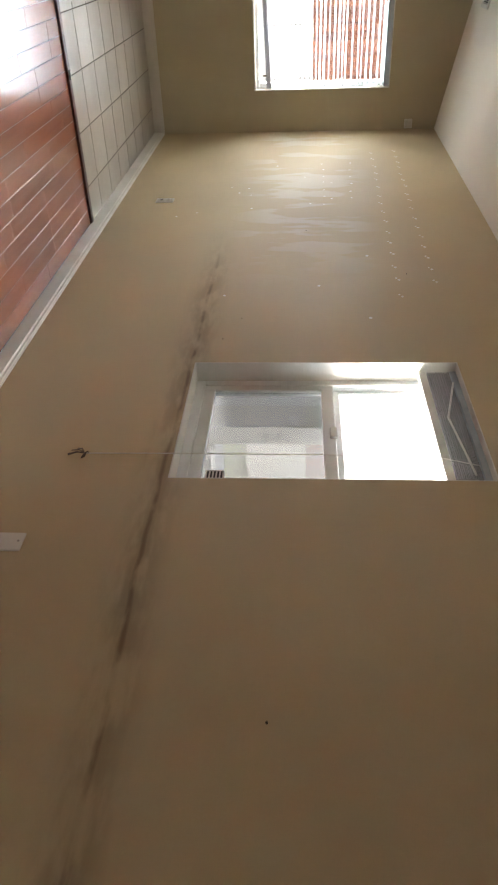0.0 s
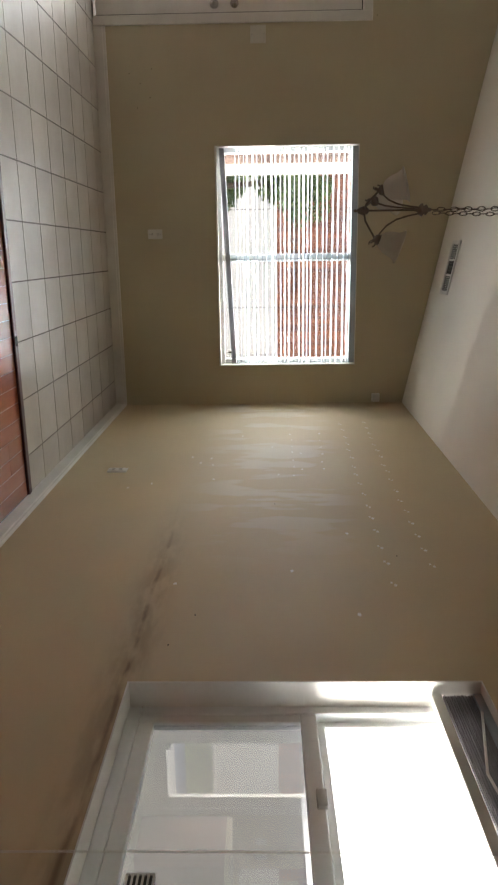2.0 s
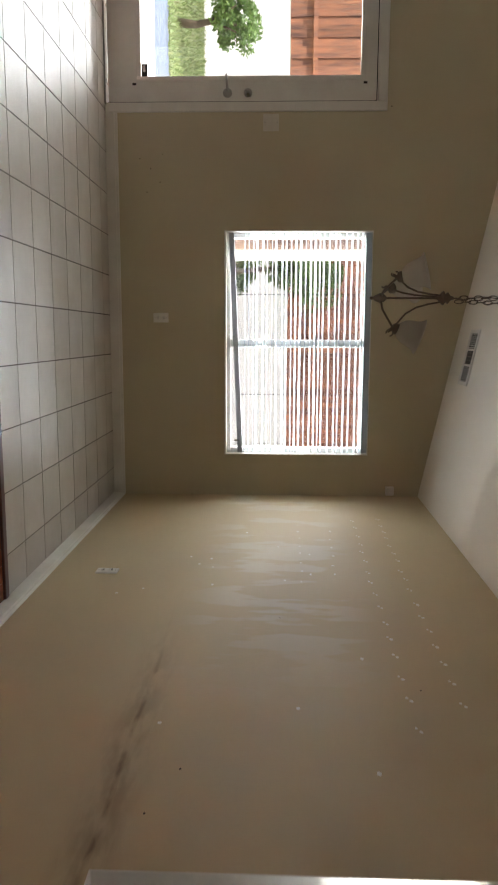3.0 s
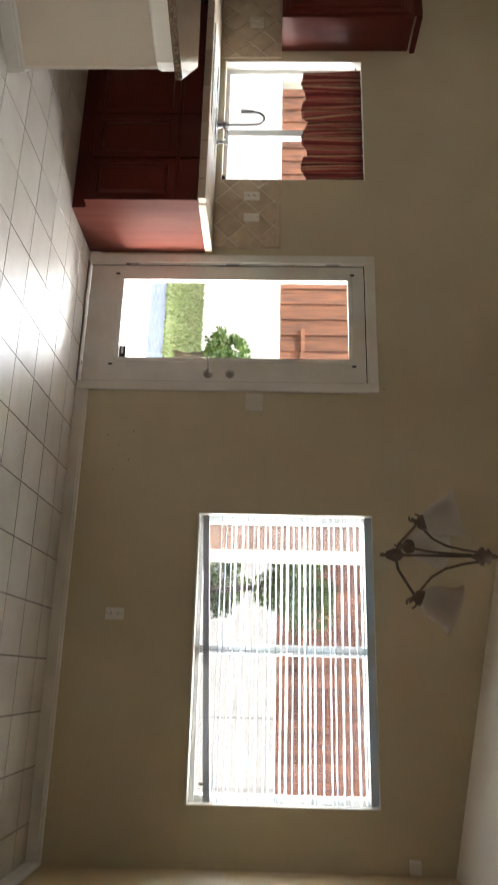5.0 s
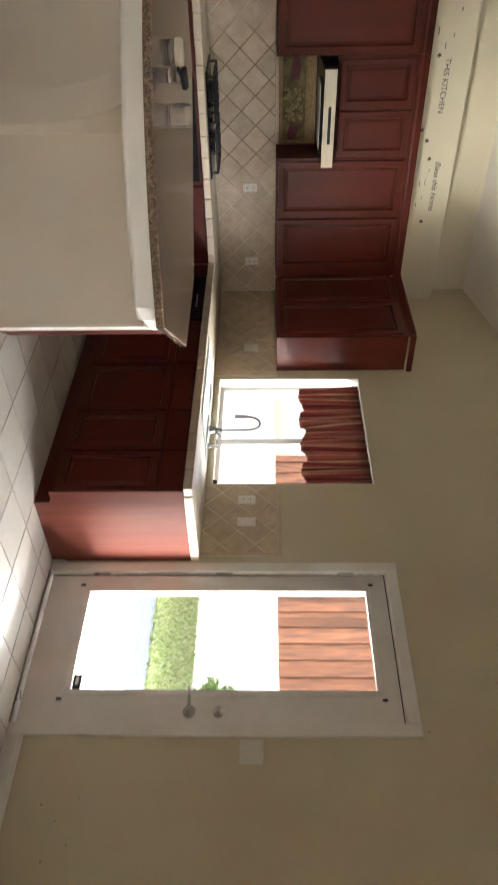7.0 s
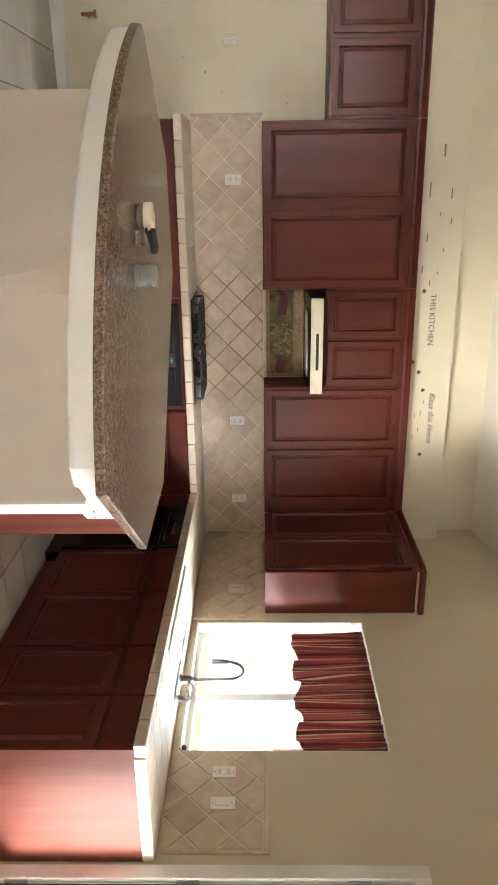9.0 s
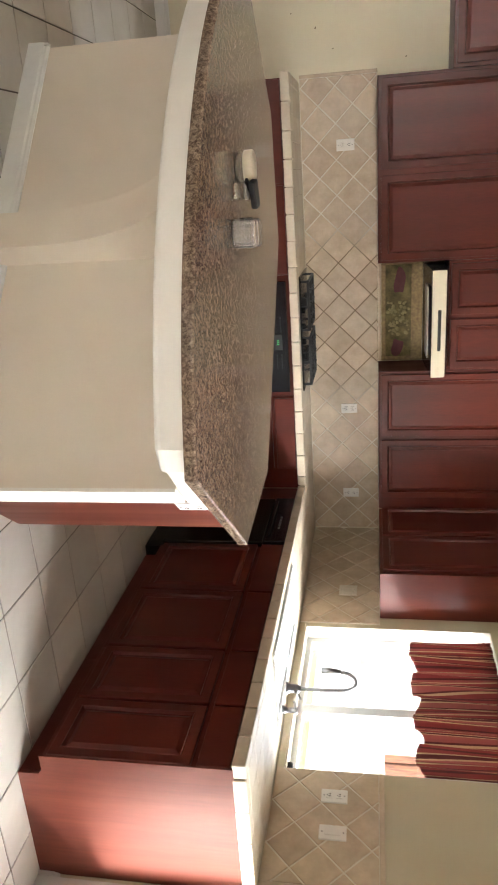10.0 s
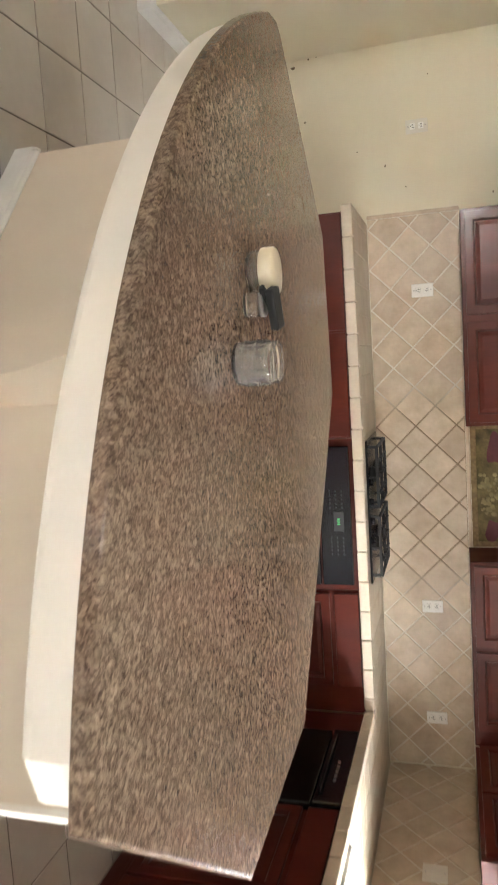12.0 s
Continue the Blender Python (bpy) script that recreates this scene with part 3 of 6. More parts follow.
moulding("baseboard", [(RIGHT, BACK), (RIGHT, FAR - 0.017)])
moulding("baseboard", [(RIGHT, FAR), (DOOR[1] + 0.063, FAR)])
moulding("baseboard", [(DOOR[0] - 0.063, FAR), (-2.455, FAR)])
moulding("baseboard", [(LEFT, 3.38), (LEFT, 2.533)])
moulding("baseboard", [(LEFT + 0.017, 2.515), (-4.676, 2.515)])
moulding("baseboard", [(-4.676, 2.531), (-4.676, 2.374)])


# ---- wall plates ----
def wall_plate(kind, at, facing, w=0.072, h=0.116, gang=1, mat=None):
    """An outlet or switch plate; facing: turn about z, 0 looks to -y."""
    names = {"outlet": ("wall_outlet", "white duplex outlet with plastic cover plate", "outlet"), "switch": ("light_switch", "white rocker switch on a cover plate", "switch"),
             "blank": ("wall_plate", "white plastic blank cover plate", "wall plate")}
    nm, lab, cat = names[kind]
    t = thing(nm, lab, cat)
    part("cover_plate", box(-w * gang / 2, w * gang / 2, -0.007, 0.001, -h / 2, h / 2, 0.003), mat or WHITE, t)
    for g in range(gang):
        cx = (g - (gang - 1) / 2) * 0.05
        if kind == "outlet":
            for s in (-0.022, 0.022):
                r = part("receptacle", box(cx - 0.016, cx + 0.016, -0.010, -0.0065, s - 0.014, s + 0.014, 0.003), WHITE, t)
                for sx in (-0.006, 0.006):
                    part("slot", box(cx + sx - 0.0015, cx + sx + 0.0015, -0.0115, -0.0098, s - 0.003, s + 0.007), DARK, r)
                part("slot", box(cx - 0.002, cx + 0.002, -0.0115, -0.0098, s - 0.010, s - 0.006), DARK, r)
        elif kind == "switch":
            part("rocker", box(cx - 0.017, cx + 0.017, -0.0115, -0.0065, -0.034, 0.034, 0.003), mat or WHITE, t)
    for s in (-0.045, 0.045):
        part("screw", box(-0.003, 0.003, -0.009, -0.0065, s - 0.003, s + 0.003, 0.001), STEEL, t)
    t.matrix_basis = pose(*at, 0, 0, facing)
    return t


wall_plate("outlet", (0.150, FAR, 0.392), 0)
wall_plate("switch", (-1.270, FAR, 1.228), 0, gang=2, w=0.06, mat=PLATE)
wall_plate("outlet", (RIGHT, 4.703, 0.380), -90)
wall_plate("blank", (RIGHT, 1.475, 0.398), -90)
wall_plate("outlet", (LEFT, 2.958, 1.184), 90, mat=PLATE)

sensor = thing("alarm_sensor", "small cream plastic sensor box near the ceiling corner", "sensor")
part("sensor_body", box(1.455, 1.525, FAR - 0.035, FAR - 0.001, 2.15, 2.215, 0.006), WHITE, sensor)
part("sensor_cap", box(1.462, 1.518, FAR - 0.042, FAR - 0.034, 2.157, 2.208, 0.004), TRIM, sensor)


# ---- ceiling vent and chandelier ----
def ceiling_at(x, y):
    f = min(1.0, max(0.0, (FAR + 0.1 - y) / (FAR + 0.1 - 3.4)))
    return 2.389 + (RIGHT + 0.1 - x) * CEILING_RISE - 0.075 * f


def ceiling_vent():
    v = thing("ceiling_vent", "cream metal ceiling vent with dark louvre openings", "vent")
    w, h = 0.39, 0.22
    part("vent_backing", box(-w / 2 + 0.02, w / 2 - 0.02, -h / 2 + 0.02, h / 2 - 0.02, -0.003, 0.0), DARK, v)
    bm = bmesh.new()
    for b in ((-w / 2, w / 2, -h / 2, -h / 2 + 0.026), (-w / 2, w / 2, h / 2 - 0.026, h / 2), (-w / 2, -w / 2 + 0.026, -h / 2 + 0.026, h / 2 - 0.026), (w / 2 - 0.026, w / 2, -h / 2 + 0.026, h / 2 - 0.026)):
        add_box(bm, *b, -0.012, 0.001, 0.002)
    part("vent_frame", bm, TRIM, v)
    for x in (-0.055, 0.055):
        part("vent_bar", box(x - 0.008, x + 0.008, -h / 2 + 0.026, h / 2 - 0.026, -0.010, -0.003), TRIM, v)
    for k in range(26):
        x = -w / 2 + 0.032 + k * (w - 0.064) / 25
        if abs(x) < 0.064 and k % 2:
            continue
        part("slat", box(x - 0.0015, x + 0.0015, -h / 2 + 0.026, h / 2 - 0.026, -0.009, -0.002), TRIM if abs(x) > 0.05 else BRONZE, v)
    cx, cy = 0.43, 6.085
    slope = math.degrees(math.atan(CEILING_RISE))
    v.matrix_basis = pose(cx, cy, ceiling_at(cx, cy) - 0.001, 0, slope, 0)


ceiling_vent()


def frosted():
    m = glass_material("frosted_shade", 0.45, (0.74, 0.70, 0.63))
    nt = m.node_tree
    tr = nt.nodes.new("ShaderNodeBsdfTranslucent")
    tr.inputs[0].default_value = (0.62, 0.58, 0.51, 1)
    df = nt.nodes.new("ShaderNodeBsdfDiffuse")
    df.inputs[0].default_value = (0.55, 0.515, 0.455, 1)
    mx, mx2 = nt.nodes.new("ShaderNodeMixShader"), nt.nodes.new("ShaderNodeMixShader")
    mx.inputs[0].default_value, mx2.inputs[0].default_value = 0.5, 0.3
    nt.links.new(tr.outputs[0], mx.inputs[1])
    nt.links.new(df.outputs[0], mx.inputs[2])
    nt.links.new(mx.outputs[0], mx2.inputs[1])
    nt.links.new(nt.nodes["Principled BSDF"].outputs[0], mx2.inputs[2])
    nt.links.new(mx2.outputs[0], nt.nodes["Material Output"].inputs[0])
    return m


SHADE = frosted()


def chandelier(cx, cy):
    c = thing("chandelier", "three-armed antique nickel chandelier with frosted bell glass shades, unlit", "chandelier", at=(cx, cy, 0))
    zb = 1.712
    part("finial", lathe([(0.0, zb), (0.006, zb + 0.004), (0.008, zb + 0.012), (0.005, zb + 0.018), (0.014, zb + 0.026), (0.019, zb + 0.04), (0.024, zb + 0.05), (0.016, zb + 0.058), (0.02, zb + 0.066), (0.009, zb + 0.078), (0.0, zb + 0.08)], 20), BRONZE, c, "", True)
    part("stem", tube([(0, 0, zb + 0.07), (0, 0, 2.06)], 0.005, 10), BRONZE, c, "", True)
    part("hub", lathe([(0.005, 2.02), (0.012, 2.035), (0.03, 2.05), (0.034, 2.058), (0.02, 2.066), (0.028, 2.078), (0.012, 2.09), (0.008, 2.105), (0.0, 2.107)], 20), BRONZE, c, "", True)
    for k in range(3):
        a = radians(-8 + 120 * k)
        u = Vector((math.cos(a), math.sin(a), 0))
        up = Vector((0, 0, 1))
        arm = [u * r + up * z for r, z in ((0.012, zb + 0.055), (0.05, zb + 0.06), (0.095, zb + 0.085), (0.13, zb + 0.105), (0.143, zb + 0.112))]
        armo = part("arm", tube(arm, 0.0052, 10), BRONZE, c, "", True)
        rod = [u * r + up * z for r, z in ((0.018, 2.045), (0.028, 1.99), (0.045, 1.93), (0.075, 1.88), (0.115, 1.845), (0.146, 1.825), (0.16, 1.80))]
        part("brace", tube(rod, 0.0045, 10), BRONZE, armo, "", True)
        o = u * 0.145
        zc = zb + 0.10
        cup = lathe([(0.0, zc - 0.006), (0.008, zc), (0.010, zc + 0.006), (0.022, zc + 0.012), (0.026, zc + 0.02), (0.024, zc + 0.045), (0.0, zc + 0.046)], 18)
        bmesh.ops.translate(cup, vec=o, verts=cup.verts)
        part("shade_cup", cup, BRONZE, armo, "", True)
        scroll = [o + u * (0.018 + 0.016 * math.cos(q)) + up * (zc - 0.004 + 0.016 * math.sin(q)) for q in [j * 0.5 for j in range(11)]]
        part("scroll", tube(scroll, 0.0035, 8), BRONZE, armo, "", True)
        zs = zc + 0.035
        prof = [(0.028, zs), (0.042, zs + 0.012), (0.054, zs + 0.032), (0.060, zs + 0.055), (0.064, zs + 0.078), (0.073, zs + 0.098), (0.086, zs + 0.108), (0.084, zs + 0.110), (0.070, zs + 0.100), (0.061, zs + 0.078), (0.057, zs + 0.055), (0.050, zs + 0.032), (0.038, zs + 0.014), (0.024, zs + 0.002)]
        sh = lathe(prof[:-1] + [prof[-1]], 28)
        bmesh.ops.rotate(sh, cent=(0, 0, zs), matrix=Matrix.Rotation(radians(20), 3, up.cross(u)), verts=sh.verts)
        bmesh.ops.translate(sh, vec=o, verts=sh.verts)
        part("shade", sh, SHADE, armo, "frosted bell glass shade", True)
    top = ceiling_at(cx, cy)
    z, k = 2.10, 0
    while z < top - 0.03:
        ring = []
        for j in range(14):
            q = 2 * math.pi * j / 14
            a, b = 0.011 * math.cos(q), 0.021 * math.sin(q)
            ring.append((a, 0, z + 0.02 + b) if k % 2 else (0, a, z + 0.02 + b))
        part("chain_link", tube(ring, 0.0026, 6, closed=True), BRONZE, c, "", True)
        # the spare length of chain hangs doubled beside it
        sag = 0.016 + 0.010 * math.sin((z - 2.1) * 4.0)
        side = [(x * 0.8 + sag, y * 0.8 + 0.004, w + 0.012) for y, x, w in ring]
        part("chain_link", tube(side, 0.0026, 6, closed=True), BRONZE, c, "", True)
        z += 0.034
        k += 1
    cord = [(0.006 * math.sin(j * 1.1), 0.006 * math.cos(j * 0.9), 2.10 + j * (top - 2.10) / 16) for j in range(17)]
    part("cord", tube(cord, 0.0022, 6), BRONZE, c, "", True)
    part("canopy", lathe([(0.0, top - 0.035), (0.02, top - 0.033), (0.06, top - 0.012), (0.062, top + 0.012), (0.0, top + 0.013)], 24), BRONZE, c, "", True)


chandelier(0.105, 4.49)


# ---- window blinds ----
def slat_mesh(w, depth):
    bm = bmesh.new()
    n = 5
    rows = []
    for j in range(n):
        q = j / (n - 1) * 2 - 1
        rows.append([bm.verts.new((sx, q * depth / 2, z)) for sx, z in ((-w / 2, 0.004 * (1 - q * q)), (w / 2, 0.004 * (1 - q * q)))])
    low = [[bm.verts.new((v.co.x, v.co.y, v.co.z - 0.0018)) for v in r] for r in rows]
    for j in range(n - 1):
        bm.faces.new((rows[j][0], rows[j][1], rows[j + 1][1], rows[j + 1][0]))
        bm.faces.new((low[j][0], low[j + 1][0], low[j + 1][1], low[j][1]))
    for e in (0, n - 1):
        bm.faces.new((rows[e][0], rows[e][1], low[e][1], low[e][0]))
    bmesh.ops.recalc_face_normals(bm, faces=bm.faces)
    return bm


def dining_blind():
    b = thing("window_blind", "white horizontal slat blind lowered over the dining window, slats open", "blind")
    x0, x1 = BW[0] + 0.012, BW[1] - 0.012
    y = FAR + 0.045
    part("head_rail", box(x0, x1, y - 0.022, y + 0.028, 1.955, 2.000, 0.004), BLIND, b)
    proto = None
    z, k = 1.035, 0
    rnd = random.Random(5)
    while z < 1.945:
        if proto is None:
            proto = part("slat", slat_mesh(x1 - x0, 0.048), BLIND, b, "", True)
            me = proto.data
            ob = proto
        else:
            ob = new("slat", me)
            ob.parent = b
        ob.matrix_basis = pose((x0 + x1) / 2, y, z, rnd.uniform(-9, 0) - (9 if k in (3, 4, 7, 11, 12, 15) else 0), rnd.uniform(-0.25, 0.25), 0)
        z += rnd.choice((0.030, 0.036, 0.042, 0.047))
        k += 1
    rail = box(-(x1 - x0) / 2, (x1 - x0) / 2, -0.026, 0.026, -0.019, 0.019, 0.003)
    r = part("bottom_rail", rail, RAILGREY, b)
    r.matrix_basis = pose((x0 + x1) / 2, y, 0.968, 0, -2.3, 0)
    for cx in (-0.42, -0.03, 0.355, 0.74, 1.13):
        for dy in (-0.025, 0.025):
            part("ladder_cord", tube([(cx, y + dy, 0.95), (cx, y + dy, 1.96)], 0.0012, 5), DARK, b)
    part("cord_tassel", lathe([(0.0, 0.955), (0.008, 0.957), (0.01, 0.975), (0.004, 0.99), (0.0, 0.991)], 12, (1.10, y - 0.035)), BRONZE, b, "", True)


dining_blind()


def raised_blind():
    b = thing("window_blind", "grey mini blind pulled up and bunched at the window head", "blind")
    y0, y1 = SW[0] + 0.008, SW[1] - 0.008
    x = RIGHT + 0.052
    part("head_rail", box(x - 0.016, x + 0.016, y0, y1, 1.862, 1.888, 0.003), BLIND, b)
    rnd = random.Random(9)
    for k in range(26):
        z = 1.772 + k * 0.0034
        o = part("slat", box(x - 0.0125 + rnd.uniform(-0.003, 0.003), x + 0.0125 + rnd.uniform(-0.003, 0.003), y0 + 0.004 + rnd.uniform(0, 0.004), y1 - 0.004 - rnd.uniform(0, 0.004), z, z + 0.0012), SLATGREY, b)
    part("bottom_rail", box(x - 0.017, x + 0.014, y0 + 0.003, y1 - 0.003, 1.738, 1.768, 0.003), WHITE, b, "white bottom rail")
    wand = tube([(x - 0.022, y1 - 0.10, 1.86), (x - 0.024, y1 - 0.35, 1.80), (x - 0.022, y0 + 0.06, 1.835)], 0.004, 8)
    part("tilt_wand", wand, WHITE, b, "clear plastic tilt wand", True)
    xc = RIGHT - 0.012
    part("pull_cord", tube([(x - 0.02, 1.905, 1.86), (xc + 0.004, 1.904, 1.70), (xc, 1.902, 1.2), (xc, 1.902, 0.83), (xc, 1.90, 0.53)], 0.0016, 6), WHITE, b, "thin hanging pull cord", True)
    knot = bmesh.new()
    for k in range(9):
        a = rnd.uniform(0, 6.28)
        e = (xc + 0.002, 1.90 + 0.03 * math.cos(a), 0.525 + 0.035 * math.sin(a) - 0.012)
        t = tube([(xc, 1.90, 0.535), ((xc + e[0]) / 2 - 0.008, (1.90 + e[1]) / 2, (0.535 + e[2]) / 2 + 0.006), e], 0.0022, 5)
        me = bpy.data.meshes.new("strand")
        t.to_mesh(me)
        t.free()
        knot.from_mesh(me)
    part("cord_knot", knot, BRONZE, b, "frayed knotted cord end", True)


raised_blind()

# ---- kitchen island ----
S_DIR, N_DIR = Vector((-0.648, -0.761, 0)), Vector((0.761, -0.648, 0))


def isl(s, o):
    p = Vector((-2.40, 4.80, 0)) + S_DIR * s + N_DIR * o
    return (p.x, p.y)


def island_outline(inset=0.0):
    """The island top in plan: a bowed front, square ends, cut corners behind."""
    pts = []
    s0, s1 = -0.105 + inset, 1.915 - inset
    for k in range(33):
        s = s0 + (s1 - s0) * k / 32
        o = 0.492 - inset - (2.02 - math.sqrt(2.02 ** 2 - (s - 0.89) ** 2))
        if k == 32:
            o -= 0.02
        pts.append(isl(s, o))
    pts.append(isl(s1 + 0.012, 0.15))
    pts += [isl(s1, -0.575), isl(1.50, -0.985 + inset), isl(0.305, -0.985 + inset), isl(s0, -0.578)]
    return pts


def granite():
    m = bpy.data.materials.new("speckled_brown_granite")
    m.use_nodes = True
    nt = m.node_tree
    n, ln = nt.nodes, nt.links.new
    b = n["Principled BSDF"]
    co = n.new("ShaderNodeTexCoord")
    v1, v2, ns = n.new("ShaderNodeTexVoronoi"), n.new("ShaderNodeTexVoronoi"), n.new("ShaderNodeTexNoise")
    v1.inputs["Scale"].default_value, v2.inputs["Scale"].default_value, ns.inputs["Scale"].default_value = 118, 270, 30
    ns.inputs["Detail"].default_value = 6
    warp = n.new("ShaderNodeMix")
    warp.data_type = "RGBA"
    warp.inputs[0].default_value = 0.02
    ln(co.outputs["Object"], warp.inputs[6])
    ln(ns.outputs["Color"], warp.inputs[7])
    ln(warp.outputs[2], v1.inputs["Vector"])
    ln(warp.outputs[2], v2.inputs["Vector"])
    ln(co.outputs["Object"], ns.inputs["Vector"])
    r1 = n.new("ShaderNodeValToRGB")
    r1.color_ramp.interpolation = "CONSTANT"
    e = r1.color_ramp.elements
    e[0].position, e[0].color = 0.0, (0.075, 0.052, 0.04, 1)
    e[1].position, e[1].color = 0.20, (0.15, 0.115, 0.085, 1)
    for p, c in ((0.40, (0.24, 0.185, 0.135, 1)), (0.60, (0.33, 0.255, 0.185, 1)), (0.74, (0.12, 0.088, 0.065, 1)), (0.86, (0.42, 0.33, 0.25, 1)), (0.95, (0.10, 0.075, 0.058, 1))):
        q = e.new(p)
        q.color = c
    sp = n.new("ShaderNodeSeparateColor")
    ln(v1.outputs["Color"], sp.inputs[0])
    ln(sp.outputs[0], r1.inputs[0])
    r2 = n.new("ShaderNodeValToRGB")
    r2.color_ramp.interpolation = "CONSTANT"
    e = r2.color_ramp.elements
    e[0].position, e[0].color = 0.0, (0.105, 0.076, 0.057, 1)
    e[1].position, e[1].color = 0.3, (0.27, 0.21, 0.155, 1)
    q = e.new(0.7)
    q.color = (0.17, 0.13, 0.095, 1)
    sp2 = n.new("ShaderNodeSeparateColor")
    ln(v2.outputs["Color"], sp2.inputs[0])
    ln(sp2.outputs[0], r2.inputs[0])
    mx = n.new("ShaderNodeMix")
    mx.data_type = "RGBA"
    mx.inputs[0].default_value = 0.62
    ln(r1.outputs[0], mx.inputs[6])
    ln(r2.outputs[0], mx.inputs[7])
    big, val, hs = n.new("ShaderNodeTexNoise"), n.new("ShaderNodeMapRange"), n.new("ShaderNodeHueSaturation")
    big.inputs["Scale"].default_value, big.inputs["Detail"].default_value = 42, 3
    ln(co.outputs["Object"], big.inputs["Vector"])
    for k, w in zip(("From Min", "From Max", "To Min", "To Max"), (0.3, 0.7, 0.82, 1.14)):
        val.inputs[k].default_value = w
    ln(big.outputs["Fac"], val.inputs["Value"])
    ln(val.outputs[0], hs.inputs["Value"])
    hs.inputs["Hue"].default_value, hs.inputs["Saturation"].default_value = 0.494, 1.15
    ln(mx.outputs[2], hs.inputs["Color"])
    ln(hs.outputs[0], b.inputs["Base Color"])
    b.inputs["Roughness"].default_value = 0.17
    return m


GRANITE = granite()


def soft_band(outline, z0, z1, r=0.014):
    """A prism with its lower rim rounded."""
    bm = prism(outline, z0, z1)
    low = [f for f in bm.faces if f.normal.z < -0.9]
    bmesh.ops.bevel(bm, geom=list({e for f in low for e in f.edges}), offset=r, segments=3, affect="EDGES", profile=0.5)
    return bm


def island():
    i = thing("kitchen_island", "angled kitchen island with cream half wall and bowed brown granite top", "island")
    z_top = 0.898
    rim = island_outline(0.016)[:33]
    rim = [isl(-0.055, 0.15), isl(-0.068, 0.19)] + rim[1:]
    band = [isl(-0.075, -0.112)] + rim + [isl(1.86, -0.112)]
    part("granite_top", prism(island_outline(), z_top - 0.033, z_top, 0.008), GRANITE, i, "polished speckled brown granite slab")
    part("fascia", soft_band(band, z_top - 0.121, z_top - 0.0335, 0.022), FASCIA, i, "cream painted curved band under the granite")
    # half wall
    t = 0.115
    part("half_wall", prism([isl(-0.06, 0), isl(1.775, 0), isl(1.775, -t), isl(-0.06, -t)], 0, z_top - 0.1215), CREAM, i, "cream plaster half wall")
    part("end_trim", prism([isl(-0.072, 0.008), isl(-0.0605, 0.008), isl(-0.0605, -t), isl(-0.072, -t)], 0, z_top - 0.1215), FASCIA, i)
    # bracket in the middle of the half wall
    prof = [(0.0, 0.0), (0.104, 0.0)]
    for k in range(15):
        q = k / 14
        prof.append((0.104 + 0.28 * (1 - math.cos(q * math.pi / 2)), 0.22 + (z_top - 0.122 - 0.22) * math.sin(q * math.pi / 2)))
    prof.append((0.0, z_top - 0.122))
    bm = bmesh.new()
    s0, s1 = 0.755, 0.897
    va = [bm.verts.new((*isl(s0, o + 0.001), z)) for o, z in prof]
    vb = [bm.verts.new((*isl(s1, o + 0.001), z)) for o, z in prof]
    bm.faces.new(va), bm.faces.new(vb[::-1])
    for k in range(len(prof)):
        bm.faces.new((va[k], vb[k], vb[(k + 1) % len(prof)], va[(k + 1) % len(prof)]))
    bmesh.ops.recalc_face_normals(bm, faces=bm.faces)
    part("bracket", bm, CREAM, i, "cream plaster bracket curving out under the top")
    for a, b in (((1.79, 0.0), (0.899, 0.0)), ((0.753, 0.0), (-0.072, 0.0))):
        moulding("baseboard", [isl(*b), isl(*a)], i)
    moulding("baseboard", [isl(1.776, 0.016), isl(1.776, -t)], i)
    moulding("baseboard", [isl(-0.0725, -t), isl(-0.0725, 0.016)], i)
    # cherry cabinets on the kitchen side
    body = prism([isl(-0.03, -t - 0.002), isl(1.775, -t - 0.002), isl(1.775, -0.56), isl(1.46, -0.90), isl(0.335, -0.90), isl(-0.03, -0.56)], 0.09, z_top - 0.034)
    bo = part("cabinet_body", body, CHERRY, i, "cherry cabinet side of the island")
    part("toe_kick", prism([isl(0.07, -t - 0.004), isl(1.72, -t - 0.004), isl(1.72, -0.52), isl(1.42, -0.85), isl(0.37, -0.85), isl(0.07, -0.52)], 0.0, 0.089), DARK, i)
    part("end_panel", prism([isl(-0.046, -t - 0.002), isl(-0.031, -t - 0.002), isl(-0.031, -0.56), isl(-0.046, -0.545)], 0.0, z_top - 0.034), CHERRY_END, i)
    return i


island()
px, py = isl(-0.0465, -0.235)
plate = wall_plate("outlet", (px, py, 0.775), 0)
plate.matrix_basis = Matrix(((-N_DIR.x, S_DIR.x, 0, px), (-N_DIR.y, S_DIR.y, 0, py), (0, 0, 1, 0.775), (0, 0, 0, 1)))


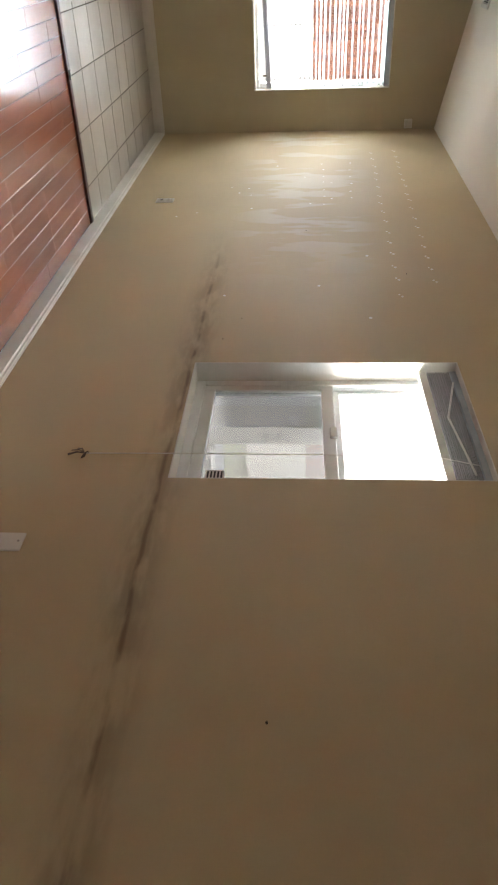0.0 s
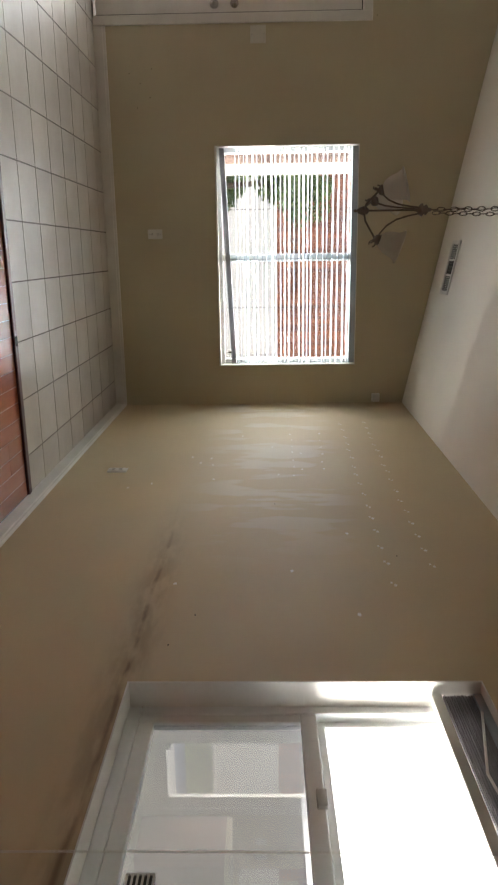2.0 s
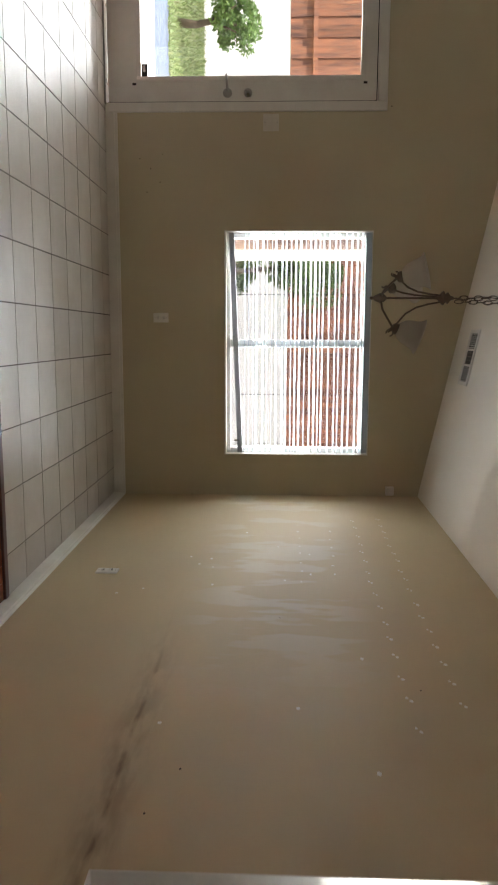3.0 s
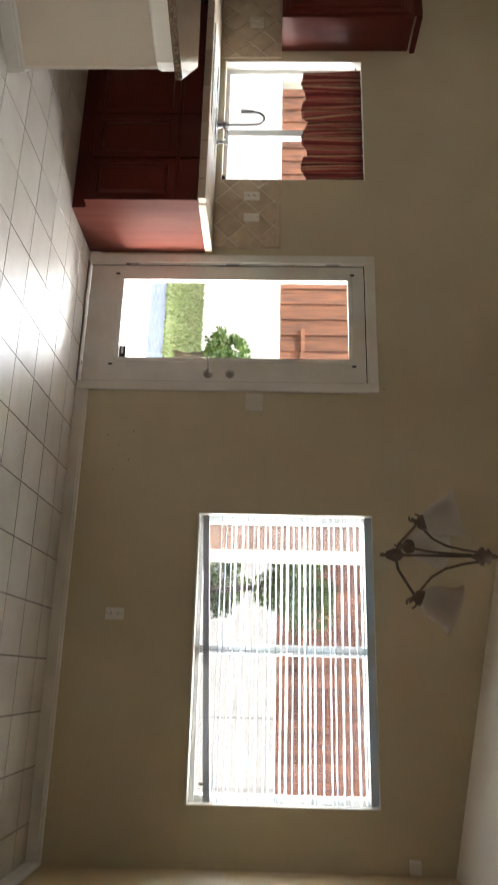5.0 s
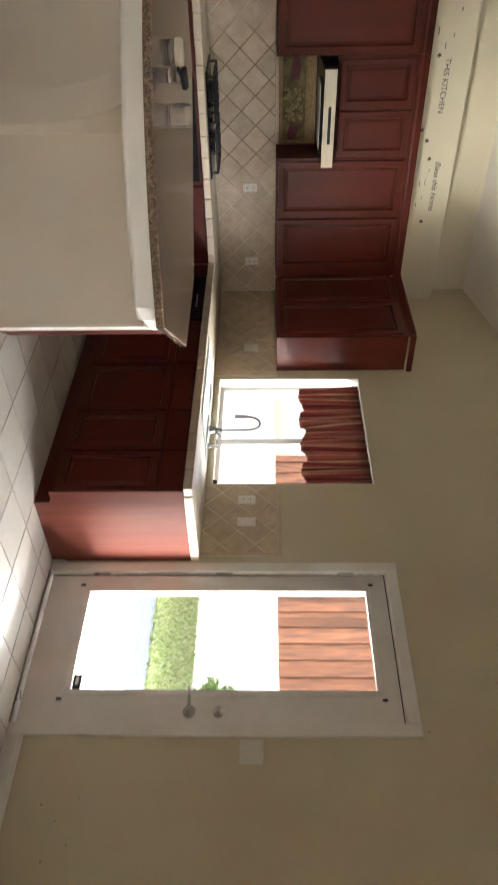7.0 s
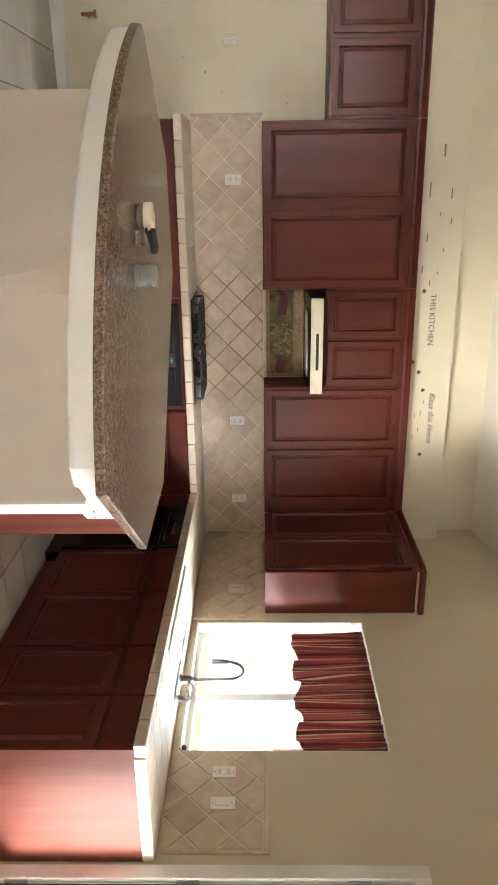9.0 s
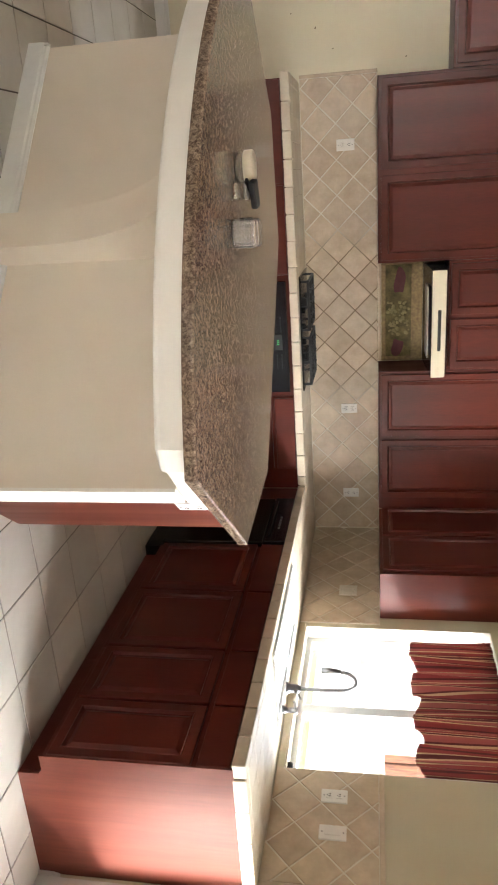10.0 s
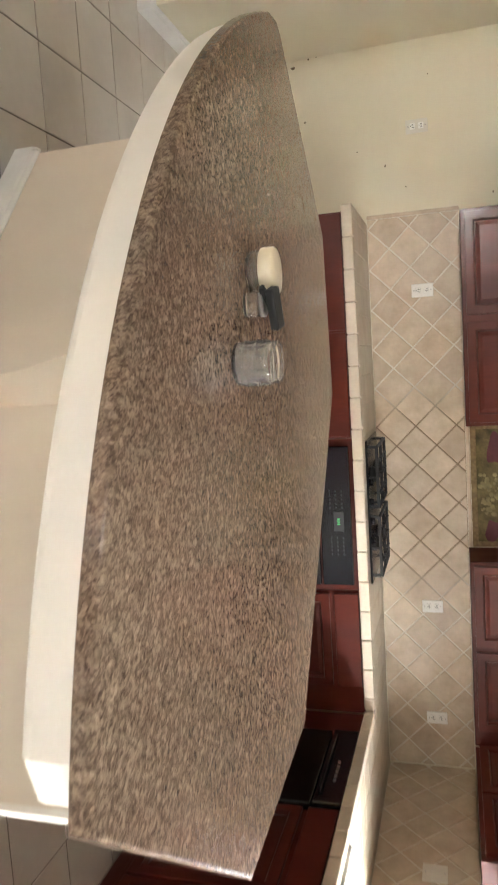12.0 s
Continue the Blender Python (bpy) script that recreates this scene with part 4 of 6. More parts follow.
# ---- things on the island ----
def glass_jar():
    j = thing("glass_jar", "small clear ribbed glass jar, empty, open", "jar", at=(-2.90, 4.160, 0.8982))
    n = 48
    outer = [(0.040, 0.0), (0.046, 0.004), (0.047, 0.04), (0.047, 0.072), (0.043, 0.080), (0.045, 0.084), (0.045, 0.093), (0.043, 0.095)]
    inner = [(0.040, 0.093), (0.040, 0.080), (0.044, 0.070), (0.044, 0.010), (0.038, 0.006), (0.0, 0.006)]
    bm = lathe([(0.0, 0.0)] + outer + inner, n)
    for v in bm.verts:
        r = math.hypot(v.co.x, v.co.y)
        if 0.045 < r and 0.01 < v.co.z < 0.072:
            a = math.atan2(v.co.y, v.co.x)
            s = 1 + 0.05 * math.cos(a * 16)
            v.co.x, v.co.y = v.co.x * s, v.co.y * s
    part("jar_body", bm, JARGLASS, j)
    for z in (0.025, 0.05):
        bm = tube([(0.0485 * math.cos(q), 0.0485 * math.sin(q), z) for q in [2 * math.pi * k / 28 for k in range(28)]], 0.0022, 6, closed=True)
        part("glass_ring", bm, JARGLASS, j, "", True)


def lidded_jar():
    j = thing("glass_jar", "small clear glass jar with cream lid", "jar", at=(-3.050, 3.955, 0.8982))
    prof = [(0.0, 0.0), (0.043, 0.0), (0.050, 0.005), (0.051, 0.022), (0.046, 0.027), (0.046, 0.031), (0.043, 0.031), (0.043, 0.027), (0.048, 0.021), (0.047, 0.007), (0.0, 0.005)]
    part("jar_body", lathe(prof, 32), JARGLASS, j, "", True)
    part("lid", lathe([(0.0, 0.032), (0.052, 0.032), (0.055, 0.035), (0.055, 0.060), (0.051, 0.065), (0.024, 0.066), (0.0, 0.067)], 32), ALMOND, j, "cream screw lid", True)


def phone_clip():
    p = thing("phone_clip", "black spring phone clamp with glass lens lying between the jars", "clamp", at=(-2.995, 4.030, 0.8982))
    jaw = box(-0.016, 0.016, -0.048, 0.048, -0.011, 0.011, 0.005)
    o = part("clip_arm", jaw, IRON, p)
    o.matrix_basis = pose(0.0, 0.012, 0.068, 0, 20, 25)
    jaw = box(-0.011, 0.011, -0.03, 0.03, -0.006, 0.006, 0.004)
    o = part("clip_arm", jaw, IRON, p)
    o.matrix_basis = pose(0.005, -0.012, 0.052, 14, 0, 40)
    part("lens_barrel", lathe([(0.0, 0.0), (0.026, 0.0), (0.028, 0.004), (0.028, 0.03), (0.024, 0.036), (0.0, 0.036)], 24), JARGLASS, p, "clear round lens", True)
    part("lens_ring", lathe([(0.022, 0.037), (0.029, 0.037), (0.029, 0.046), (0.022, 0.046), (0.022, 0.037)], 24), STEEL, p, "", True)


glass_jar()
lidded_jar()
phone_clip()

# ---- kitchen: cabinets ----
CT = 0.897          # counter top
FACE_N, FACE_W = 6.005, -4.965
UP_N, UP_W = 6.290, -5.250


def cabinet_door(w, h, thick=0.02, frame_w=0.058):
    """A raised-panel door in its own frame: x across, z up, the front looks to -y."""
    bm = bmesh.new()
    add_box(bm, 0.002, w - 0.002, -thick, 0, 0.002, h - 0.002, 0.003)
    front = min(bm.faces, key=lambda f: (round(f.calc_center_median().y, 4), -f.calc_area()))
    fw = min(frame_w, w * 0.24, h * 0.3)
    bmesh.ops.inset_region(bm, faces=[front], thickness=fw - 0.006, depth=0)
    bmesh.ops.inset_region(bm, faces=[front], thickness=0.005, depth=0.003)
    bmesh.ops.inset_region(bm, faces=[front], thickness=0.010, depth=-0.014)
    bmesh.ops.inset_region(bm, faces=[front], thickness=0.007, depth=0)
    if h > 0.25:
        bmesh.ops.inset_region(bm, faces=[front], thickness=0.024, depth=0.009)
    return bm


def cabinet(name, label, facing, a, b, z0, z1, depth, doors, drawers=(), toe=0.0, crown=False, group=""):
    """A cabinet unit whose front runs from a to b; facing 'n' stands on the north wall, 'w' on the west wall. doors: cuts (a, b, z0, z1)."""
    c = thing(name, label, "cabinet", group=group)
    m = pose(0, FACE_N if depth > 0.4 else UP_N, 0) if facing == "n" else pose(FACE_W if depth > 0.4 else UP_W, 0, 0, 0, 0, 90)
    body = bmesh.new()
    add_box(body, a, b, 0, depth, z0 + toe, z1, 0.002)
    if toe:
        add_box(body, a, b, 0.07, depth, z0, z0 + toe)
    part("cabinet_body", body, CHERRY, c)
    for d0, d1, e0, e1 in doors:
        bm = cabinet_door(d1 - d0 - 0.012, e1 - e0)
        bmesh.ops.translate(bm, vec=(d0 + 0.006, -0.001, e0), verts=bm.verts)
        part("cabinet_door", bm, CHERRY, c)
    for d0, d1, e0, e1 in drawers:
        part("drawer_front", box(d0 + 0.006, d1 - 0.006, -0.021, -0.001, e0, e1, 0.004), CHERRY, c)
    if crown:
        prof = [(0.0, -0.005), (-0.008, 0.0), (-0.010, 0.018), (-0.028, 0.040), (-0.034, 0.046), (-0.034, 0.056), (0.0, 0.056)]
        bm = bmesh.new()
        p0 = [bm.verts.new((a, y, z1 + z)) for y, z in prof]
        p1 = [bm.verts.new((b, y, z1 + z)) for y, z in prof]
        bm.faces.new(p0), bm.faces.new(p1[::-1])
        for k in range(len(prof)):
            bm.faces.new((p0[k], p1[k], p1[(k + 1) % len(prof)], p0[(k + 1) % len(prof)]))
        bmesh.ops.recalc_face_normals(bm, faces=bm.faces)
        part("crown_moulding", bm, CHERRY, c)
    c.matrix_basis = m
    return c


DN = FAR - FACE_N - 0.004
DW_ = FACE_W - LEFT - 0.004
UD_N, UD_W = FAR - UP_N - 0.004, UP_W - LEFT - 0.004
BASE_TOP = CT - 0.045
# base units along the north wall
n_splits = [(-4.125, -3.615), (-3.615, -3.125), (-3.125, -2.765), (-2.765, -2.436)]
cabinet("base_cabinet", "dark cherry sink base cabinet with two raised-panel doors", "n", -4.128, -3.127, 0, BASE_TOP, DN,
        [(a, b, 0.125, 0.690) for a, b in n_splits[:2]], [(a, b, 0.712, 0.838) for a, b in n_splits[:2]], 0.10, group="base cabinets")
end_unit = cabinet("base_cabinet", "dark cherry base cabinet with lighter end panel", "n", -3.124, -2.448, 0, BASE_TOP, DN,
                   [(a, b, 0.125, 0.690) for a, b in n_splits[2:]], [(a, b, 0.712, 0.838) for a, b in n_splits[2:]], 0.10, group="base cabinets")
bm = bmesh.new()
pts = [(0.07, 0.0), (DN, 0.0), (DN, BASE_TOP - 0.002), (-0.018, BASE_TOP - 0.002), (-0.018, 0.10), (0.05, 0.10), (0.07, 0.085)]
a_ = [bm.verts.new((-2.447, y, z)) for y, z in pts]
b_ = [bm.verts.new((-2.434, y, z)) for y, z in pts]
bm.faces.new(a_), bm.faces.new(b_[::-1])
for k in range(len(pts)):
    bm.faces.new((a_[k], b_[k], b_[(k + 1) % len(pts)], a_[(k + 1) % len(pts)]))
bmesh.ops.recalc_face_normals(bm, faces=bm.faces)
part("end_panel", bm, CHERRY_END, end_unit, "glossy reddish cherry end panel with notched foot")
cabinet("base_cabinet", "dark cherry corner cabinet behind the dishwasher", "n", -4.96, -4.735, 0, BASE_TOP, DN, [], [], 0.10, group="base cabinets")


def dishwasher():
    d = thing("dishwasher", "black built-in dishwasher under the counter", "dishwasher")
    y = FACE_N
    part("dishwasher_body", box(-4.732, -4.131, y + 0.01, FAR - 0.02, 0.0, BASE_TOP - 0.002), BLACK, d)
    part("dishwasher_door", box(-4.728, -4.135, y - 0.028, y + 0.008, 0.11, 0.715, 0.006), BLACK, d)
    p = part("control_panel", box(-4.728, -4.135, y - 0.034, y + 0.008, 0.722, BASE_TOP - 0.006, 0.006), BLACK, d)
    part("door_handle", tube([(-4.66, y - 0.036, 0.745), (-4.64, y - 0.05, 0.745), (-4.22, y - 0.05, 0.745), (-4.20, y - 0.036, 0.745)], 0.008, 8), BLACK, p, "", True)
    for k in range(5):
        part("button", box(-4.45 + k * 0.035, -4.43 + k * 0.035, y - 0.037, y - 0.033, 0.785, 0.797, 0.001), STEEL, p)


dishwasher()

# base units along the west wall
w_cuts = [(3.470, 4.035), (4.035, 4.560)]
cabinet("base_cabinet", "cherry base cabinet with raised-panel doors beside the oven", "w", 3.468, 4.562, 0, BASE_TOP, DW_,
        [(a, b, 0.125, 0.690) for a, b in w_cuts], [(a, b, 0.712, 0.838) for a, b in w_cuts], 0.10, group="base cabinets")
cabinet("base_cabinet", "cherry corner base cabinet with one raised-panel door", "w", 5.345, 6.002, 0, BASE_TOP, DW_,
        [(5.352, 5.86, 0.125, 0.690)], [(5.352, 5.86, 0.712, 0.838)], 0.10, group="base cabinets")


def wall_oven():
    o = thing("oven", "black built-in oven with lit green clock below the cooktop", "oven")
    x = FACE_W
    part("oven_body", box(LEFT + 0.02, x, 4.565, 5.342, 0.0, BASE_TOP - 0.003), CHERRY, o, "cherry cabinet surround")
    d = part("oven_door", box(x - 0.002, x + 0.03, 4.60, 5.31, 0.16, 0.655, 0.006), BLACK, o)
    part("door_handle", tube([(x + 0.03, 4.66, 0.62), (x + 0.06, 4.665, 0.62), (x + 0.06, 5.245, 0.62), (x + 0.03, 5.25, 0.62)], 0.010, 8), BLACK, d, "", True)
    p = part("control_panel", box(x - 0.002, x + 0.026, 4.60, 5.31, 0.665, 0.822, 0.005), BLACK, o)
    part("display", box(x + 0.0255, x + 0.0285, 4.93, 5.03, 0.735, 0.785, 0.001), DARK, p)
    for k, w in enumerate((0.012, 0.012, 0.012)):
        part("clock_digit", box(x + 0.0288, x + 0.0298, 4.965 + k * 0.012, 4.965 + k * 0.012 + w * 0.6, 0.752, 0.766), GREENLED, p)
    for r in range(3):
        for k in range(5):
            for y0 in (4.82, 5.06):
                part("button", box(x + 0.0262, x + 0.0275, y0 + k * 0.021, y0 + k * 0.021 + 0.010, 0.715 + r * 0.03, 0.722 + r * 0.03), DARK, p)


def glow(name, colour, strength):
    m = bpy.data.materials.new(name)
    m.use_nodes = True
    b = m.node_tree.nodes["Principled BSDF"]
    b.inputs["Base Color"].default_value = (*colour, 1)
    b.inputs["Emission Color"].default_value = (*colour, 1)
    b.inputs["Emission Strength"].default_value = strength
    return m


GREENLED = glow("green_clock_digits", (0.05, 0.4, 0.10), 0.02)
wall_oven()

# wall units
UT = 2.400
up_n = cabinet("wall_cabinet", "dark cherry wall cabinet with two doors beside the kitchen window", "n", -5.247, -4.340, 1.388, UT, UD_N,
               [(-5.235, -4.800, 1.405, UT - 0.03), (-4.800, -4.352, 1.405, UT - 0.03)], crown=True, group="wall cabinets")
part("end_panel", box(-4.339, -4.330, -0.004, UD_N, 1.388, UT - 0.001), CHERRY, up_n)
cr = box(-4.330, -4.298, -0.034, UD_N, UT + 0.012, UT + 0.056, 0.010)
part("crown_moulding", cr, CHERRY, up_n)
cabinet("wall_cabinet", "cherry wall cabinet with two tall raised-panel doors", "w", 3.470, 4.555, 1.388, UT, UD_W,
        [(3.480, 4.000, 1.405, UT - 0.03), (4.020, 4.545, 1.405, UT - 0.03)], crown=True, group="wall cabinets")
cabinet("wall_cabinet", "short cherry wall cabinet above the range hood", "w", 4.557, 5.268, 1.832, UT, UD_W,
        [(4.567, 4.905, 1.845, UT - 0.03), (4.920, 5.258, 1.845, UT - 0.03)], crown=True, group="wall cabinets")
cabinet("wall_cabinet", "cherry wall cabinet with two narrow doors next to the corner", "w", 5.270, 6.286, 1.388, UT, UD_W,
        [(5.282, 5.735, 1.405, UT - 0.03), (5.750, 6.200, 1.405, UT - 0.03)], crown=True, group="wall cabinets")
cabinet("wall_cabinet", "cherry cabinet over the empty refrigerator space", "w", 2.518, 3.468, 1.820, UT, UD_W,
        [(2.528, 2.985, 1.835, UT - 0.03), (3.000, 3.455, 1.835, UT - 0.03)], crown=True, group="wall cabinets")


def range_hood():
    h = thing("range_hood", "almond under-cabinet range hood with dark grip", "range hood")
    bm = side_prism([(LEFT + 0.01, 1.826), (-5.20, 1.826), (-5.065, 1.800), (-5.06, 1.722), (-5.075, 1.715), (LEFT + 0.01, 1.690)], 4.592, 5.262)
    part("hood_body", bm, BLACK, h, "dark hood underside and body")
    part("hood_front", box(-5.062, -5.048, 4.590, 5.264, 1.716, 1.802, 0.005), ALMOND, h)
    part("hood_grip", box(-5.050, -5.040, 4.83, 5.09, 1.752, 1.772, 0.006), DARK, h)
    part("hood_vent", box(-5.32, -5.12, 4.70, 5.15, 1.692, 1.700), STEEL, h)


range_hood()


# ---- counters, sink and taps ----
def tiled_counter():
    c = thing("countertop", "beige tiled countertop with rounded edge tiles", "countertop")
    core = bmesh.new()
    add_box(core, -4.93, -2.445, 5.985, FAR - 0.003, CT - 0.044, CT - 0.007)
    add_box(core, LEFT + 0.003, -4.94, 3.455, FAR - 0.003, CT - 0.044, CT - 0.007)
    part("counter_bed", core, COUNTER_GROUT, c)
    p = 0.152
    # edge tiles
    k, x = 0, -2.436
    while x > -4.92:
        x1 = max(x - p, -4.925)
        part("edge_tile", box(x1 + 0.0015, x - 0.0005, 5.968, 6.03, CT - 0.052, CT, 0.006), COUNTER, c)
        x = x1 - 0.002
    y = 3.440
    while y < 5.96:
        y1 = min(y + p, 5.966)
        part("edge_tile", box(-4.985, -4.925, y + 0.0005, y1 - 0.0015, CT - 0.052, CT, 0.006), COUNTER, c)
        y = y1 + 0.002
    y = 6.034
    while y < FAR - 0.02:
        y1 = min(y + p, FAR - 0.004)
        part("edge_tile", box(-2.49, -2.430, y, y1 - 0.003, CT - 0.052, CT, 0.006), COUNTER, c)
        y = y1
    x = -4.985
    while x > LEFT + 0.02:
        x1 = max(x - p, LEFT + 0.003)
        part("edge_tile", box(x1 + 0.003, x - 0.002, 3.440, 3.50, CT - 0.052, CT, 0.006), COUNTER, c)
        x = x1
    # field tiles
    for i in range(4):
        y0 = 6.034 + i * p
        y1 = min(y0 + p - 0.003, FAR - 0.004)
        x = -2.494
        while x > LEFT + 0.05 and y0 < FAR - 0.03:
            x1 = max(x - p, LEFT + 0.004)
            if not (-4.02 < x1 and x < -3.16 and y0 < 6.50 and (i in (0, 1, 2))):
                part("tile", box(x1 + 0.003, x, y0, y1, CT - 0.010, CT - 0.001, 0.0015), COUNTER, c)
            x = x1
    for i in range(4):
        x1 = -4.990 - i * p
        x0 = max(x1 - p + 0.003, LEFT + 0.004)
        y = 3.503
        while y < 6.03 and x0 < x1 - 0.02:
            y1 = min(y + p, 6.031)
            if not (4.58 < y and y1 < 5.34 and i < 3):
                part("tile", box(x0, x1, y, y1 - 0.003, CT - 0.010, CT - 0.001, 0.0015), COUNTER, c)
            y = y1
    # plain bed under the cooktop and round the sink
    part("tile_bed", box(-5.45, -4.99, 4.58, 5.34, CT - 0.008, CT - 0.002), COUNTER, c)
    s = thing("kitchen_sink", "white enamel double sink set in the tiled counter", "sink")
    x0, x1, y0, y1 = -4.005, -3.175, 6.045, 6.485
    rim = bmesh.new()
    for b in ((x0, x1, y0, y0 + 0.03), (x0, x1, y1 - 0.07, y1), (x0, x0 + 0.03, y0 + 0.03, y1 - 0.07), (x1 - 0.03, x1, y0 + 0.03, y1 - 0.07), (-3.605, -3.575, y0 + 0.03, y1 - 0.07)):
        add_box(rim, *b, CT - 0.012, CT + 0.009, 0.006)
    part("sink_rim", rim, SINKWHITE, s)
    part("basin", box(x0 + 0.031, -3.606, y0 + 0.031, y1 - 0.071, CT - 0.0065, CT - 0.003), SINKWHITE, s)
    part("basin", box(-3.574, x1 - 0.031, y0 + 0.031, y1 - 0.071, CT - 0.0065, CT - 0.003), SINKWHITE, s)
    return c


tiled_counter()


def faucet():
    f = thing("kitchen_faucet", "dark nickel gooseneck faucet with pull-down head", "faucet", at=(-3.46, 6.455, CT + 0.009))
    part("faucet_base", lathe([(0.032, 0.0), (0.032, 0.008), (0.024, 0.014), (0.02, 0.06), (0.016, 0.075), (0.0, 0.078)], 20), GUNMETAL, f, "", True)
    neck = [(0, 0, 0.06), (0, 0, 0.26)]
    for k in range(1, 13):
        a = math.pi * k / 12
        neck.append((-0.022 * (1 - math.cos(a)), -0.040 * (1 - math.cos(a)), 0.28 + 0.075 * math.sin(a)))
    part("spout", tube(neck, 0.0095, 12), GUNMETAL, f, "", True)
    e = Vector(neck[-1])
    part("spray_head", tube([e, e + Vector((0, -0.004, -0.03)), e + Vector((0, -0.008, -0.10))], 0.0145, 12, [0.8, 1.0, 1.1]), GUNMETAL, f, "", True)
    part("lever", tube([(0.02, 0, 0.05), (0.05, -0.01, 0.065), (0.10, -0.02, 0.085)], 0.007, 8, [1.3, 1, 0.8]), GUNMETAL, f, "", True)
    s = thing("soap_dispenser", "short metal soap dispenser on the sink deck", "soap dispenser", at=(-3.30, 6.455, CT + 0.009))
    part("dispenser_body", lathe([(0.02, 0.0), (0.02, 0.012), (0.013, 0.018), (0.013, 0.055), (0.016, 0.06), (0.016, 0.075), (0.0, 0.077)], 16), GUNMETAL, s, "", True)
    part("nozzle", tube([(0, 0, 0.066), (0, -0.045, 0.066), (0, -0.055, 0.058)], 0.006, 8), GUNMETAL, s, "", True)
    c = thing("sink_stopper", "small dark cap standing on the window sill", "stopper", at=(-3.12, FAR + 0.02, KW[2] + 0.012))
    part("stopper_body", lathe([(0.016, 0.0), (0.016, 0.022), (0.012, 0.026), (0.0, 0.027)], 14), DARK, c, "", True)


faucet()


def cooktop():
    c = thing("gas_cooktop", "black gas cooktop with heavy cast iron grates", "cooktop")
    x0, x1, y0, y1 = -5.46, -5.01, 4.585, 5.325
    part("cooktop_plate", box(x0, x1, y0, y1, CT + 0.001, CT + 0.012, 0.004), BLACK, c)
    for gy in ((y0 + 0.03, (y0 + y1) / 2 - 0.02), ((y0 + y1) / 2 + 0.02, y1 - 0.03)):
        bm = bmesh.new()
        zt = CT + 0.062
        a, b = gy
        for yy in (a, b - 0.014):
            add_box(bm, x0 + 0.03, x1 - 0.03, yy, yy + 0.014, zt - 0.014, zt, 0.003)
        for xx in (x0 + 0.03, (x0 + x1) / 2 - 0.007, x1 - 0.044):
            add_box(bm, xx, xx + 0.014, a, b, zt - 0.016, zt, 0.003)
        for q in range(1, 4):
            yy = a + (b - a) * q / 4
            for xx in (x0 + 0.05, x0 + 0.16, x1 - 0.24, x1 - 0.12):
                add_box(bm, xx, xx + 0.07, yy - 0.006, yy + 0.006, zt - 0.012, zt + 0.004, 0.003)
        for xx in (x0 + 0.03, x1 - 0.044):
            for yy in (a, (a + b) / 2, b - 0.014):
                add_box(bm, xx, xx + 0.014, yy, yy + 0.014, CT + 0.010, zt - 0.01)
        part("grate", bm, IRON, c, "cast iron pan grate")
        for xx in (x0 + 0.12, x1 - 0.12):
            part("burner", lathe([(0.04, CT + 0.011), (0.045, CT + 0.02), (0.036, CT + 0.03), (0.034, CT + 0.036), (0.0, CT + 0.038)], 18, (xx, (a + b) / 2)), IRON, c, "", True)
    for k in range(4):
        part("knob", lathe([(0.018, CT + 0.012), (0.016, CT + 0.032), (0.0, CT + 0.034)], 14, (x1 - 0.022, 4.80 + k * 0.10)), BLACK, c, "", True)


cooktop()
wall_plate("outlet", (LEFT + 0.012, 3.826, 1.184), 90)
wall_plate("outlet", (LEFT + 0.012, 5.618, 1.178), 90)
wall_plate("outlet", (LEFT + 0.012, 6.293, 1.181), 90)
wall_plate("switch", (-4.621, FAR - 0.012, 1.183), 0, gang=2, w=0.058, mat=PLATE)
wall_plate("outlet", (-2.925, FAR - 0.012, 1.176), 0)
wall_plate("switch", (-2.735, FAR - 0.012, 1.178), 0)


